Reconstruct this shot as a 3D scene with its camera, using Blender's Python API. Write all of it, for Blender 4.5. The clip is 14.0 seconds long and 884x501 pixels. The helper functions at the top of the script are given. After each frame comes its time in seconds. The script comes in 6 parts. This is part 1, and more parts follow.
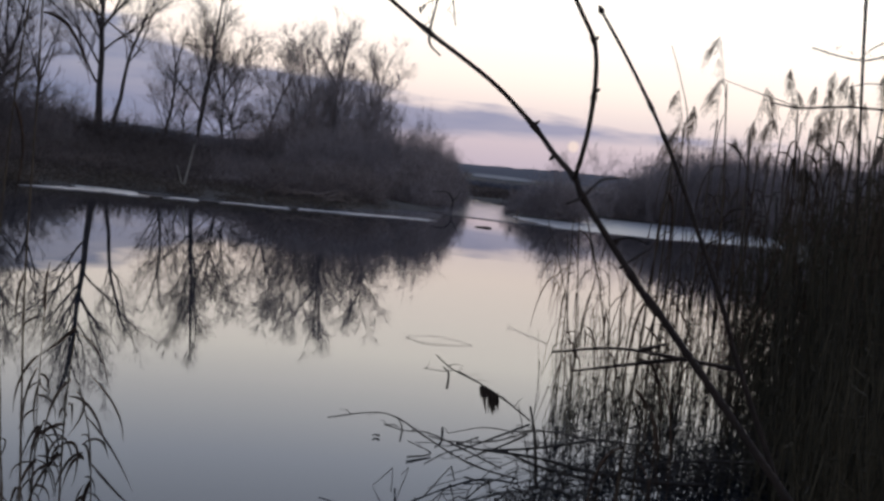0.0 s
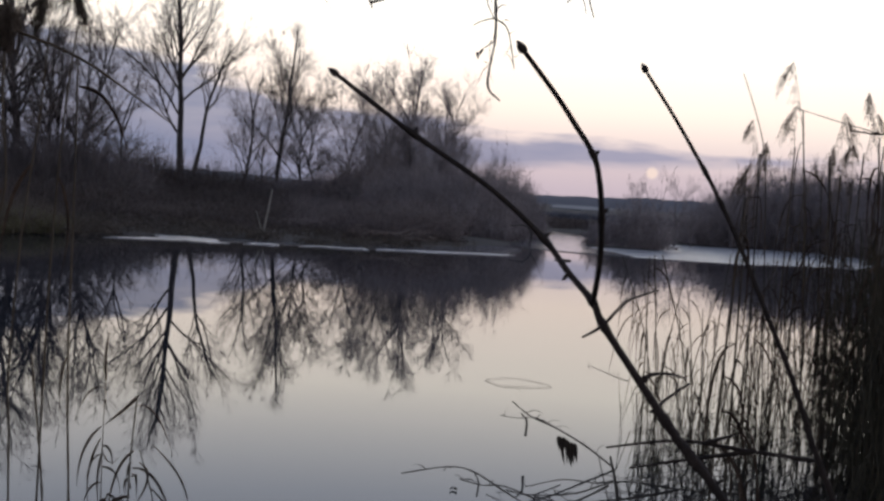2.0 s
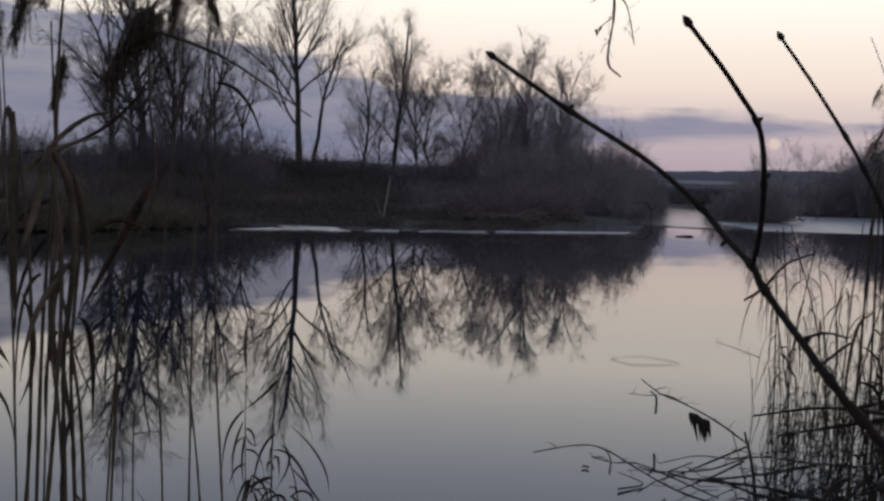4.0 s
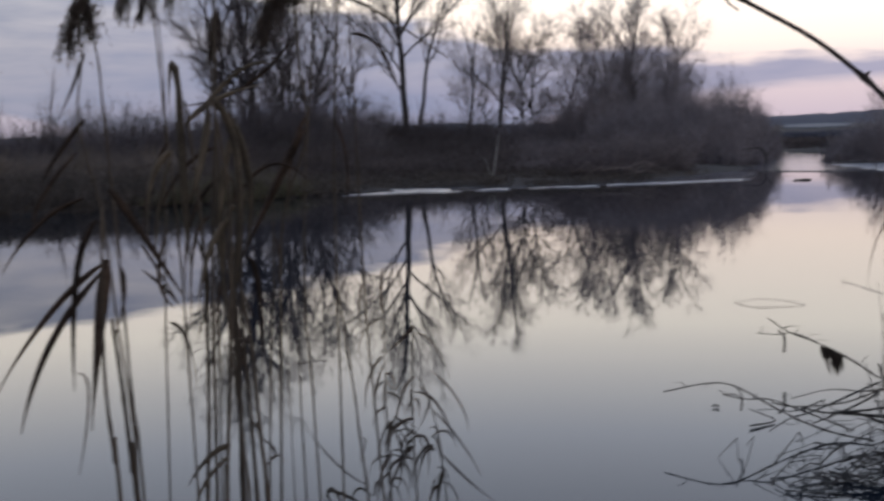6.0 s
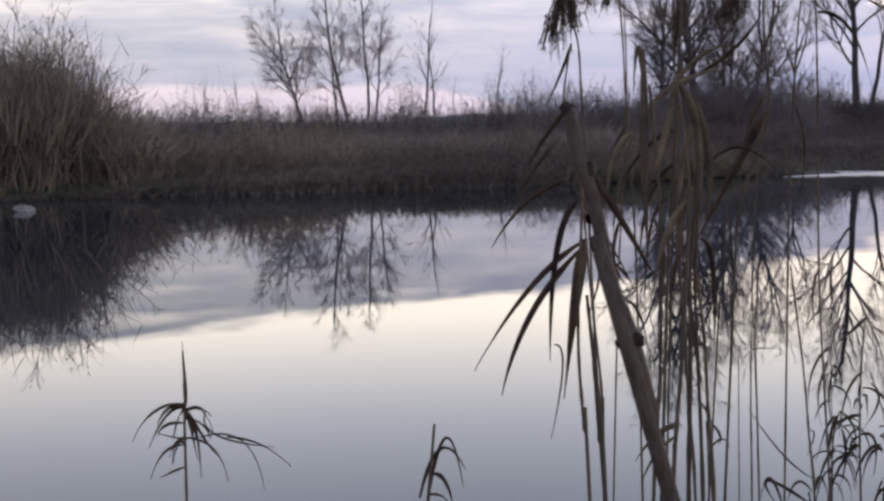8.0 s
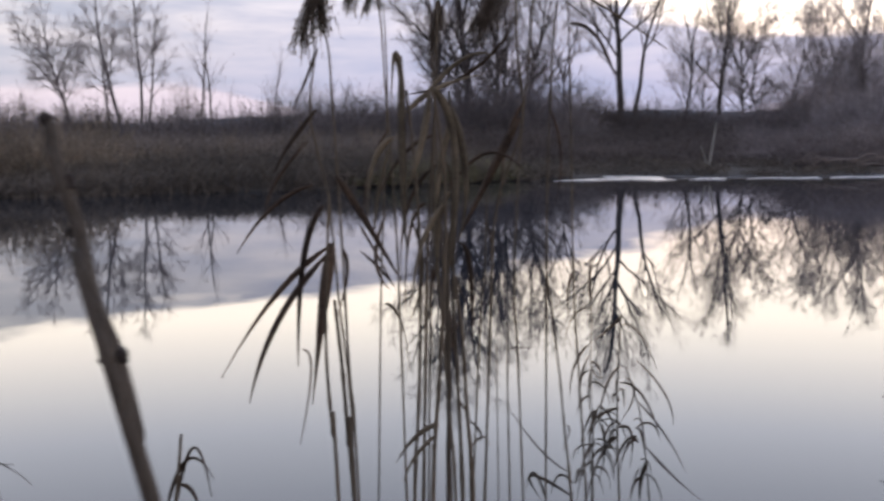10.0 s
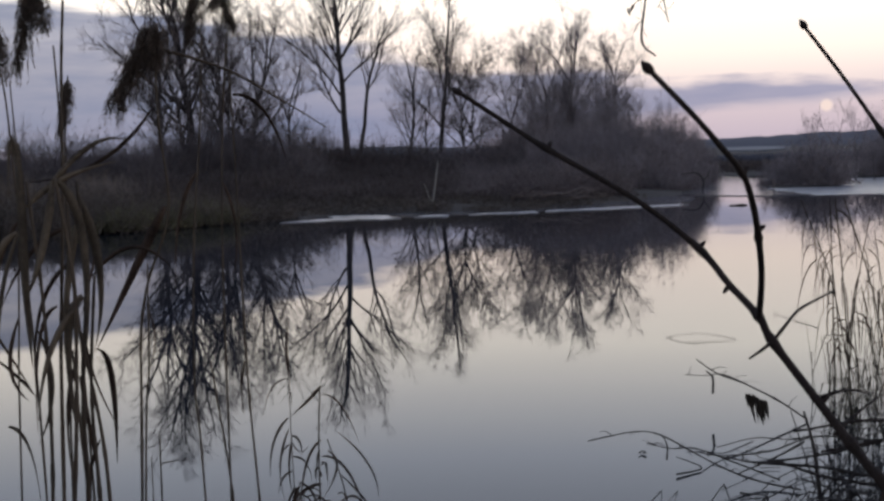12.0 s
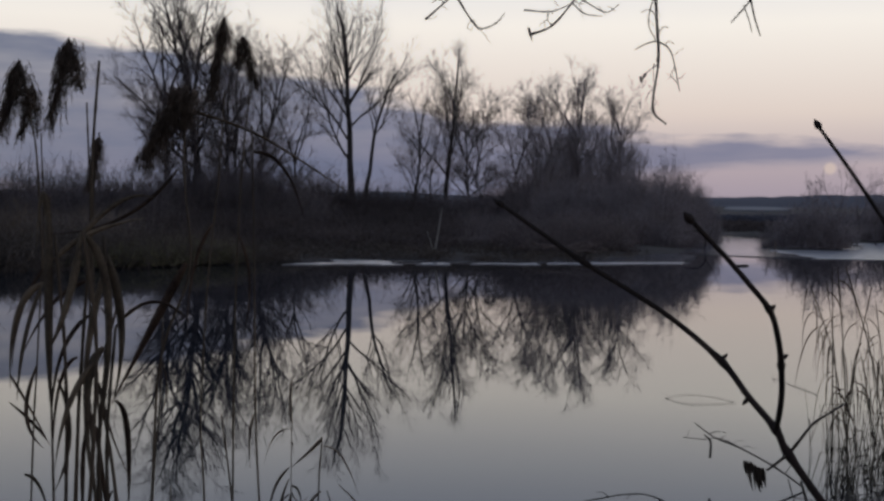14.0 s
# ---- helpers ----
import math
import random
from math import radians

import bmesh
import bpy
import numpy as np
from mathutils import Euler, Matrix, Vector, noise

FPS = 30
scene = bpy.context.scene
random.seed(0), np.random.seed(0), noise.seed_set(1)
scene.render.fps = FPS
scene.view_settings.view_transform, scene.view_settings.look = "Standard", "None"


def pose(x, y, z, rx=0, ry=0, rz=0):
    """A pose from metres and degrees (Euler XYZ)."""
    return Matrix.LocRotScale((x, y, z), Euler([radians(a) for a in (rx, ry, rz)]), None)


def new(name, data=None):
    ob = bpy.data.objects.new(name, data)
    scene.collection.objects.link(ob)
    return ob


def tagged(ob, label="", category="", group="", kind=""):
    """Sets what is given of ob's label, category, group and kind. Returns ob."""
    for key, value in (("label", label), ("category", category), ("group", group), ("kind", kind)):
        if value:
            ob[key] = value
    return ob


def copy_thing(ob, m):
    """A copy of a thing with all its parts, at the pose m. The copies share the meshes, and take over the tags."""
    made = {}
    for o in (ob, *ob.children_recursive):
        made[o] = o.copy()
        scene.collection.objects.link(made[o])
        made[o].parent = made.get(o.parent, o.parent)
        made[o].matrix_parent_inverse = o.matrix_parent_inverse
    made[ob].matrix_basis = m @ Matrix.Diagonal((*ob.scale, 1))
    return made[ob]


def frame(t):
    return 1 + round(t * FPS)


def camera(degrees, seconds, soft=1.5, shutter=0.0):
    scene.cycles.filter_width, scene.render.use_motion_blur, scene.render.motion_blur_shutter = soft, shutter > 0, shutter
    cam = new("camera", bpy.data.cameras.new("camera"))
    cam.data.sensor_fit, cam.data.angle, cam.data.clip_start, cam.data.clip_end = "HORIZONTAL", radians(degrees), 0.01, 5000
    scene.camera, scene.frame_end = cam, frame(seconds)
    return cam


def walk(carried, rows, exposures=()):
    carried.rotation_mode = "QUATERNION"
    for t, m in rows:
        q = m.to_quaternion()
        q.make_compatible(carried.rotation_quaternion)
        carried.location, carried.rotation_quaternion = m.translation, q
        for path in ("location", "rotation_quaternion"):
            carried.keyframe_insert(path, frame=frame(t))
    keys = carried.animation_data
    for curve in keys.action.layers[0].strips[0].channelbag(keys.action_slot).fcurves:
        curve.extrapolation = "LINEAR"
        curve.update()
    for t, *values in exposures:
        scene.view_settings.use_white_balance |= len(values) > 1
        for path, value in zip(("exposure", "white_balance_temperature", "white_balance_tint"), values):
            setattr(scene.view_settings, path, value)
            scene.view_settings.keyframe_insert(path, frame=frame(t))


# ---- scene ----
import collections
cam = camera(41.8, 14.0, soft=2.8, shutter=0.3)
walk(cam, [
    (0, pose(-0.2142, 0.0962, 1.5384, 86.357, -6.164, -20.541)),
    (0.5, pose(-0.1907, 0.1418, 1.5456, 86.343, -8.047, -18.844)),
    (1, pose(-0.1422, 0.1484, 1.5768, 87.215, -3.797, -17.575)),
    (1.5, pose(-0.1048, 0.2121, 1.5933, 86.974, -2.027, -16.732)),
    (2, pose(-0.1100, 0.2202, 1.6086, 87.703, -3.674, -16.651)),
    (2.5, pose(-0.1299, 0.2127, 1.6143, 87.865, -3.689, -14.906)),
    (3, pose(-0.1459, 0.2069, 1.6047, 86.969, -2.810, -11.590)),
    (3.2, pose(-0.1487, 0.2005, 1.6048, 86.981, -2.112, -10.792)),
    (5.3, pose(-0.1500, 0.1813, 1.5760, 85.800, -0.352, -11.507)),
    (5.5, pose(-0.1735, 0.1601, 1.5675, 85.995, -0.258, -10.903)),
    (6, pose(-0.2300, 0.0960, 1.5480, 84.650, 1.700, -5.650)),
    (6.5, pose(-0.2540, 0.0622, 1.5587, 84.224, 1.201, 3.972)),
    (7, pose(-0.2737, 0.0549, 1.5582, 83.871, 1.392, 13.277)),
    (7.2, pose(-0.2814, 0.0548, 1.5594, 84.178, 0.377, 16.823)),
    (9.3, pose(-0.2478, 0.0687, 1.5570, 83.844, 2.078, 10.660)),
    (9.5, pose(-0.2445, 0.0609, 1.5587, 83.964, 1.665, 9.663)),
    (10, pose(-0.2345, 0.0687, 1.5592, 84.110, 0.619, 4.819)),
    (10.5, pose(-0.1977, 0.0924, 1.5605, 84.431, 1.955, -0.835)),
    (11, pose(-0.1745, 0.1451, 1.5732, 84.702, 3.403, -6.422)),
    (11.5, pose(-0.0998, 0.2412, 1.6189, 85.449, 3.375, -8.321)),
    (12, pose(-0.0791, 0.2654, 1.6491, 85.697, 1.804, -8.466)),
    (12.5, pose(-0.0764, 0.2604, 1.6823, 87.476, 0.802, -8.417)),
    (13, pose(-0.0835, 0.2486, 1.6946, 88.152, -0.178, -8.766)),
    (13.5, pose(-0.1013, 0.2324, 1.6930, 87.988, -0.328, -8.456)),
    (14, pose(-0.1131, 0.2204, 1.6907, 88.019, -0.583, -8.312)),
], exposures=[(0, 0.1, 6350, 10), (0.5, 0.15, 6350, 10), (1.5, 0.1, 6450, 10), (2.0, 0.12, 6500, 10), (2.5, -0.42, 6350, 10), (3, -0.45, 6400, 10), (5.5, 0.15, 6500, 10), (6.0, 0.27, 6450, 10), (6.5, 0.95, 6400, 10), (7, 1.02, 6450, 11), (9.5, 1.06, 6850, 12), (10.5, 1.12, 6550, 11), (11, 0.78, 6450, 10), (11.5, 0.22, 6350, 10), (12.0, 0.15, 6400, 10), (12.5, -0.15, 6350, 10), (13, -0.46, 6250, 10), (14, -0.5, 6300, 10)])

# ---- world and light ----
world = bpy.data.worlds.new("dusk_sky")
scene.world = world
world.use_nodes = True
wt = world.node_tree
wt.nodes.clear()


def wn(kind, **props):
    n = wt.nodes.new(kind)
    for k, v in props.items():
        setattr(n, k, v)
    return n


def wmath(op, a, b=None, c=None, clamp=False):
    n = wn("ShaderNodeMath", operation=op, use_clamp=clamp)
    for i, v in enumerate((a, b, c)):
        if v is None:
            continue
        if isinstance(v, (int, float)):
            n.inputs[i].default_value = v
        else:
            wt.links.new(v, n.inputs[i])
    return n.outputs[0]


def wramp(fac, stops, interpolation="LINEAR"):
    n = wn("ShaderNodeValToRGB")
    n.color_ramp.interpolation = interpolation
    e = n.color_ramp.elements
    while len(e) < len(stops):
        e.new(0.5)
    for el, (p, col) in zip(e, stops):
        el.position = p
        el.color = (*col, 1) if isinstance(col, tuple) else (col, col, col, 1)
    wt.links.new(fac, n.inputs[0])
    return n.outputs[0]


def wmix(fac, a, b):
    n = wn("ShaderNodeMix", data_type="RGBA")
    if isinstance(fac, (int, float)):
        n.inputs[0].default_value = fac
    else:
        wt.links.new(fac, n.inputs[0])
    for s, v in ((n.inputs[6], a), (n.inputs[7], b)):
        if isinstance(v, tuple):
            s.default_value = (*v, 1)
        else:
            wt.links.new(v, s)
    return n.outputs[2]


coord = wn("ShaderNodeTexCoord")
sep = wn("ShaderNodeSeparateXYZ")
wt.links.new(coord.outputs["Generated"], sep.inputs[0])
elev = wmath("MULTIPLY", wmath("ARCSINE", sep.outputs[2]), 57.29578)
azim = wmath("MULTIPLY", wmath("ARCTAN2", sep.outputs[0], sep.outputs[1]), 57.29578)

# clear sky: dusky rose at the horizon, cream above it, cool grey-blue overhead
clear = wramp(wmath("DIVIDE", elev, 60.0, clamp=True), [
    (0.0, (0.48, 0.40, 0.48)), (0.035, (0.64, 0.52, 0.55)), (0.08, (1.06, 0.89, 0.78)), (0.15, (1.32, 1.22, 1.09)),
    (0.24, (0.86, 0.91, 1.03)), (0.42, (0.38, 0.47, 0.66)), (1.0, (0.15, 0.19, 0.30))])

# the long cloud bank: its upper edge sinks from the far-left sky towards the right
stretch = wn("ShaderNodeMapping")
stretch.inputs["Scale"].default_value = (6.0, 6.0, 34.0)
wt.links.new(coord.outputs["Generated"], stretch.inputs[0])
puffs = wn("ShaderNodeTexNoise")
puffs.inputs["Scale"].default_value = 1.6
puffs.inputs["Detail"].default_value = 5.0
puffs.inputs["Roughness"].default_value = 0.55
wt.links.new(stretch.outputs[0], puffs.inputs["Vector"])
puff = wmath("SUBTRACT", puffs.outputs["Fac"], 0.5)
edge = wramp(wmath("DIVIDE", wmath("ADD", azim, 60.0), 120.0, clamp=True), [
    (0.0, 0.50), (0.25, 0.48), (0.42, 0.38), (0.50, 0.335), (0.57, 0.245), (0.66, 0.175), (0.76, 0.15), (1.0, 0.14)])
edge = wmath("MULTIPLY", edge, 20.0)
lower = wramp(wmath("DIVIDE", wmath("ADD", azim, 60.0), 120.0, clamp=True), [
    (0.0, 0.105), (0.36, 0.105), (0.43, 0.01), (0.56, 0.01), (0.62, 0.075), (0.69, 0.112), (0.76, 0.14), (1.0, 0.15)])
lower = wmath("MULTIPLY", lower, 20.0)
above = wmath("MULTIPLY_ADD", wmath("ADD", wmath("SUBTRACT", edge, elev), wmath("MULTIPLY", puff, 2.6)), 1.5, 0.5, clamp=True)
under = wmath("MULTIPLY_ADD", wmath("ADD", wmath("SUBTRACT", elev, lower), wmath("MULTIPLY", puff, 1.0)), 1.4, 0.5, clamp=True)
under = wmath("MAXIMUM", under, wmath("MULTIPLY", wmath("MULTIPLY_ADD", azim, -0.1, 0.0, clamp=True), 0.55))
bank_mask = wmath("MULTIPLY", wmath("MULTIPLY", above, under), wmath("MULTIPLY_ADD", puff, 0.5, 0.88), clamp=True)
# thin bright breaks high in the bank, away from the sunset
long_streak = wn("ShaderNodeMapping")
long_streak.inputs["Scale"].default_value = (3.0, 3.0, 26.0)
wt.links.new(coord.outputs["Generated"], long_streak.inputs[0])
breaks = wn("ShaderNodeTexNoise")
breaks.inputs["Scale"].default_value = 1.9
breaks.inputs["Detail"].default_value = 4.0
wt.links.new(long_streak.outputs[0], breaks.inputs["Vector"])
gap = wmath("MULTIPLY", wmath("MULTIPLY_ADD", breaks.outputs["Fac"], 6.0, -3.2, clamp=True), wmath("MULTIPLY_ADD", elev, 0.30, -1.2, clamp=True))
gap = wmath("MULTIPLY", gap, wmath("MULTIPLY_ADD", azim, -0.06, -0.1, clamp=True))
bank_mask = wmath("MULTIPLY", bank_mask, wmath("MULTIPLY_ADD", gap, -0.38, 1.0))
cloud_tone = wramp(wmath("DIVIDE", wmath("ADD", azim, 60.0), 120.0, clamp=True), [
    (0.0, (0.25, 0.275, 0.33)), (0.30, (0.235, 0.26, 0.328)), (0.42, (0.245, 0.266, 0.365)), (0.5, (0.20, 0.23, 0.345)), (0.72, (0.33, 0.32, 0.43)), (1.0, (0.40, 0.37, 0.45))])
sky = wmix(bank_mask, clear, cloud_tone)

# the low sun's disc, dim behind the haze
SUN_AZ, SUN_EL = 26.8, 2.15
sun_dir = Vector((math.sin(radians(SUN_AZ)) * math.cos(radians(SUN_EL)), math.cos(radians(SUN_AZ)) * math.cos(radians(SUN_EL)), math.sin(radians(SUN_EL))))
dot = wn("ShaderNodeVectorMath", operation="DOT_PRODUCT")
wt.links.new(coord.outputs["Generated"], dot.inputs[0])
dot.inputs[1].default_value = sun_dir
away = wmath("MULTIPLY", wmath("ARCCOSINE", dot.outputs["Value"]), 57.29578)
disc = wmath("MULTIPLY_ADD", wmath("SUBTRACT", 0.27, away), 7.0, 0.5, clamp=True)
sky = wmix(wmath("MULTIPLY", disc, 0.5), sky, (1.05, 0.83, 0.66))
# the sky away from the sunset is dimmer
flat = wn("ShaderNodeVectorMath", operation="DOT_PRODUCT")
wt.links.new(coord.outputs["Generated"], flat.inputs[0])
flat.inputs[1].default_value = (math.sin(radians(SUN_AZ)), math.cos(radians(SUN_AZ)), 0)
dim = wramp(wmath("MULTIPLY_ADD", flat.outputs["Value"], 0.5, 0.5, clamp=True), [(0.0, 0.46), (0.45, 0.52), (0.78, 0.95), (1.0, 1.0)])
sky = wmix(dim, (0.0, 0.0, 0.0), sky)
# below the horizon the dome repeats the ground's dull tone
low = wmath("MULTIPLY_ADD", elev, 1.0, 1.0, clamp=True)
sky = wmix(low, (0.05, 0.045, 0.045), sky)
glow = wn("ShaderNodeBackground")
glow.inputs["Strength"].default_value = 1.0
wt.links.new(sky, glow.inputs["Color"])
out = wn("ShaderNodeOutputWorld")
wt.links.new(glow.outputs[0], out.inputs[0])


# ---- materials ----
def material(name, tone, tone2, scale=8.0, rough=0.8, bump=0.0, fine=None, random_tone=0.0, island=0.0, stretch_z=1.0):
    """A surface with two tones mixed by coarse and fine noise in metres."""
    m = bpy.data.materials.new(name)
    m.use_nodes = True
    t = m.node_tree
    b = t.nodes["Principled BSDF"]
    tc = t.nodes.new("ShaderNodeTexCoord")
    mp = t.nodes.new("ShaderNodeMapping")
    mp.inputs["Scale"].default_value = (1, 1, stretch_z)
    t.links.new(tc.outputs["Object"], mp.inputs[0])
    n1 = t.nodes.new("ShaderNodeTexNoise")
    n1.inputs["Scale"].default_value = scale
    n1.inputs["Detail"].default_value = 4
    n2 = t.nodes.new("ShaderNodeTexNoise")
    n2.inputs["Scale"].default_value = fine or scale * 9
    n2.inputs["Detail"].default_value = 3
    for n in (n1, n2):
        t.links.new(mp.outputs[0], n.inputs["Vector"])
    add = t.nodes.new("ShaderNodeMath")
    add.operation = "MULTIPLY_ADD"
    t.links.new(n2.outputs["Fac"], add.inputs[0])
    add.inputs[1].default_value = 0.5
    t.links.new(n1.outputs["Fac"], add.inputs[2])
    rng = t.nodes.new("ShaderNodeMapRange")
    rng.inputs["From Min"].default_value, rng.inputs["From Max"].default_value = 0.5, 1.0
    t.links.new(add.outputs[0], rng.inputs["Value"])
    mx = t.nodes.new("ShaderNodeMix")
    mx.data_type = "RGBA"
    mx.inputs[6].default_value, mx.inputs[7].default_value = (*tone, 1), (*tone2, 1)
    t.links.new(rng.outputs["Result"], mx.inputs[0])
    col = mx.outputs[2]
    if random_tone or island:
        src = t.nodes.new("ShaderNodeObjectInfo" if random_tone else "ShaderNodeNewGeometry")
        r = src.outputs["Random"] if random_tone else src.outputs["Random Per Island"]
        hs = t.nodes.new("ShaderNodeHueSaturation")
        mr = t.nodes.new("ShaderNodeMapRange")
        k = random_tone or island
        mr.inputs["To Min"].default_value, mr.inputs["To Max"].default_value = 1 - k, 1 + k
        t.links.new(r, mr.inputs["Value"])
        t.links.new(mr.outputs["Result"], hs.inputs["Value"])
        t.links.new(col, hs.inputs["Color"])
        col = hs.outputs[0]
    t.links.new(col, b.inputs["Base Color"])
    b.inputs["Roughness"].default_value = rough
    if bump:
        bp = t.nodes.new("ShaderNodeBump")
        bp.inputs["Strength"].default_value = bump
        bp.inputs["Distance"].default_value = 0.01
        t.links.new(add.outputs[0], bp.inputs["Height"])
        t.links.new(bp.outputs[0], b.inputs["Normal"])
    return m


M_bark = material("grey_brown_bark", (0.045, 0.038, 0.038), (0.105, 0.089, 0.085), 3.0, 0.9, 0.4, stretch_z=0.3)
M_twig = material("fine_twigs", (0.125, 0.104, 0.105), (0.235, 0.195, 0.19), 2.0, 0.9, island=0.25)
# twigs and bark of hazy stretches: the haze is mixed into their colour
M_hazed_twig = material("haze_paled_twigs", (0.235, 0.196, 0.200), (0.405, 0.345, 0.345), 2.0, 0.9, island=0.25)
M_hazed_bark = material("haze_paled_bark", (0.13, 0.110, 0.112), (0.25, 0.215, 0.212), 3.0, 0.9, 0.4, stretch_z=0.3)
# brown brush lightened part way to stand in for haze at the point
M_point = material("haze_lifted_brush", (0.125, 0.099, 0.097), (0.27, 0.218, 0.210), 0.2, 0.9, island=0.3)
M_birch = material("pale_birch_bark", (0.26, 0.24, 0.22), (0.45, 0.42, 0.39), 4.0, 0.75, 0.2)
M_brush = material("winter_brush", (0.055, 0.042, 0.039), (0.165, 0.129, 0.118), 0.16, 0.95, island=0.35)
M_bush = material("brown_bush_shoots", (0.14, 0.108, 0.079), (0.30, 0.230, 0.170), 0.2, 0.95, island=0.35)
M_grass = material("dull_winter_grass", (0.055, 0.075, 0.038), (0.12, 0.145, 0.075), 1.2, 0.95, island=0.3)
M_sedge = material("dead_sedge", (0.06, 0.048, 0.039), (0.175, 0.138, 0.112), 0.13, 0.95, island=0.35)
M_dry = material("dry_meadow_scrub", (0.10, 0.081, 0.070), (0.26, 0.207, 0.175), 0.14, 0.95, island=0.35)
M_straw = material("bleached_bank_straw", (0.105, 0.092, 0.05), (0.23, 0.197, 0.118), 0.5, 0.95, island=0.3)
M_ground = material("damp_bank_soil", (0.055, 0.045, 0.04), (0.12, 0.097, 0.08), 0.35, 0.95, 0.5, fine=6.0)
M_wood = material("brown_bark_twig", (0.018, 0.012, 0.010), (0.048, 0.031, 0.024), 60.0, 0.85, 0.5, stretch_z=0.4)
M_bud = material("dark_buds", (0.020, 0.013, 0.011), (0.05, 0.031, 0.025), 90.0, 0.8, 0.4)
M_pole = material("peeling_grey_stick", (0.050, 0.037, 0.029), (0.135, 0.103, 0.080), 70.0, 0.75, 0.6, stretch_z=0.25)
M_reed = material("dry_reed_stem", (0.050, 0.036, 0.024), (0.130, 0.093, 0.060), 14.0, 0.8, 0.2, random_tone=0.3, stretch_z=0.3)
M_leaf = material("withered_reed_leaf", (0.038, 0.023, 0.017), (0.165, 0.108, 0.074), 18.0, 0.8, 0.3, random_tone=0.4)
M_pale_leaf = material("bleached_reed_leaf", (0.125, 0.098, 0.069), (0.34, 0.270, 0.193), 18.0, 0.8, 0.3, random_tone=0.3)
# darker and greener than the stems of the single reeds
M_bed = material("dark_reed_crowd", (0.026, 0.022, 0.013), (0.088, 0.071, 0.041), 1.2, 0.85, island=0.4)
M_plume = material("brown_reed_plume", (0.20, 0.158, 0.132), (0.40, 0.32, 0.265), 40.0, 0.9, island=0.35)
M_litter = material("wet_dead_wood", (0.028, 0.022, 0.019), (0.075, 0.058, 0.046), 20.0, 0.55, 0.4, random_tone=0.2)
M_dead = material("dead_brown_leaf", (0.035, 0.024, 0.017), (0.08, 0.055, 0.037), 40.0, 0.7, 0.4)
M_fallen = material("weathered_dead_wood", (0.19, 0.152, 0.14), (0.32, 0.262, 0.24), 5.0, 0.85, 0.3)
M_ice = material("wet_grey_ice", (0.20, 0.195, 0.215), (0.62, 0.60, 0.63), 0.55, 0.28, 0.15, fine=2.5)
M_clear_ice = material("smooth_grey_ice", (0.15, 0.145, 0.16), (0.34, 0.325, 0.34), 0.25, 0.10, 0.1, fine=2.5)
M_field = material("frosted_grass", (0.20, 0.205, 0.22), (0.33, 0.33, 0.345), 0.05, 0.95, fine=0.8)
M_stone = material("weathered_stone", (0.16, 0.15, 0.145), (0.34, 0.32, 0.31), 5.0, 0.9, 0.4)
# far woods and hedge: the blue-grey is distance haze painted into the colour
M_hill = material("haze_blued_woods", (0.085, 0.089, 0.120), (0.135, 0.140, 0.178), 0.02, 1.0, fine=0.3)

for leafy, share in ((M_leaf, 0.45), (M_pale_leaf, 0.5), (M_plume, 0.5)):
    t = leafy.node_tree
    b = t.nodes["Principled BSDF"]
    tr = t.nodes.new("ShaderNodeBsdfTranslucent")
    t.links.new(b.inputs["Base Color"].links[0].from_socket, tr.inputs["Color"])
    ms = t.nodes.new("ShaderNodeMixShader")
    ms.inputs[0].default_value = share
    t.links.new(b.outputs[0], ms.inputs[1])
    t.links.new(tr.outputs[0], ms.inputs[2])
    t.links.new(ms.outputs[0], t.nodes["Material Output"].inputs["Surface"])

M_water = bpy.data.materials.new("still_lake_water")
M_water.use_nodes = True
nt = M_water.node_tree
pb = nt.nodes["Principled BSDF"]
pb.inputs["Base Color"].default_value = (0.014, 0.021, 0.032, 1)
pb.inputs["Roughness"].default_value = 0.004
pb.inputs["IOR"].default_value = 1.333
tcw = nt.nodes.new("ShaderNodeTexCoord")
rip = nt.nodes.new("ShaderNodeTexNoise")
rip.inputs["Scale"].default_value = 1.3
rip.inputs["Detail"].default_value = 2
nt.links.new(tcw.outputs["Object"], rip.inputs["Vector"])
bw = nt.nodes.new("ShaderNodeBump")
bw.inputs["Strength"].default_value = 0.03
bw.inputs["Distance"].default_value = 0.006
nt.links.new(rip.outputs["Fac"], bw.inputs["Height"])
nt.links.new(bw.outputs[0], pb.inputs["Normal"])


# ---- mesh helpers ----
def mesh_object(name, verts, faces, mat, parent=None, label="", smooth=True):
    me = bpy.data.meshes.new(name)
    me.from_pydata([tuple(v) for v in verts], [], faces)
    me.polygons.foreach_set("use_smooth", [smooth] * len(me.polygons))
    me.materials.append(mat)
    ob = new(name, me)
    if parent:
        ob.parent = parent
    if label:
        ob["label"] = label
    return ob


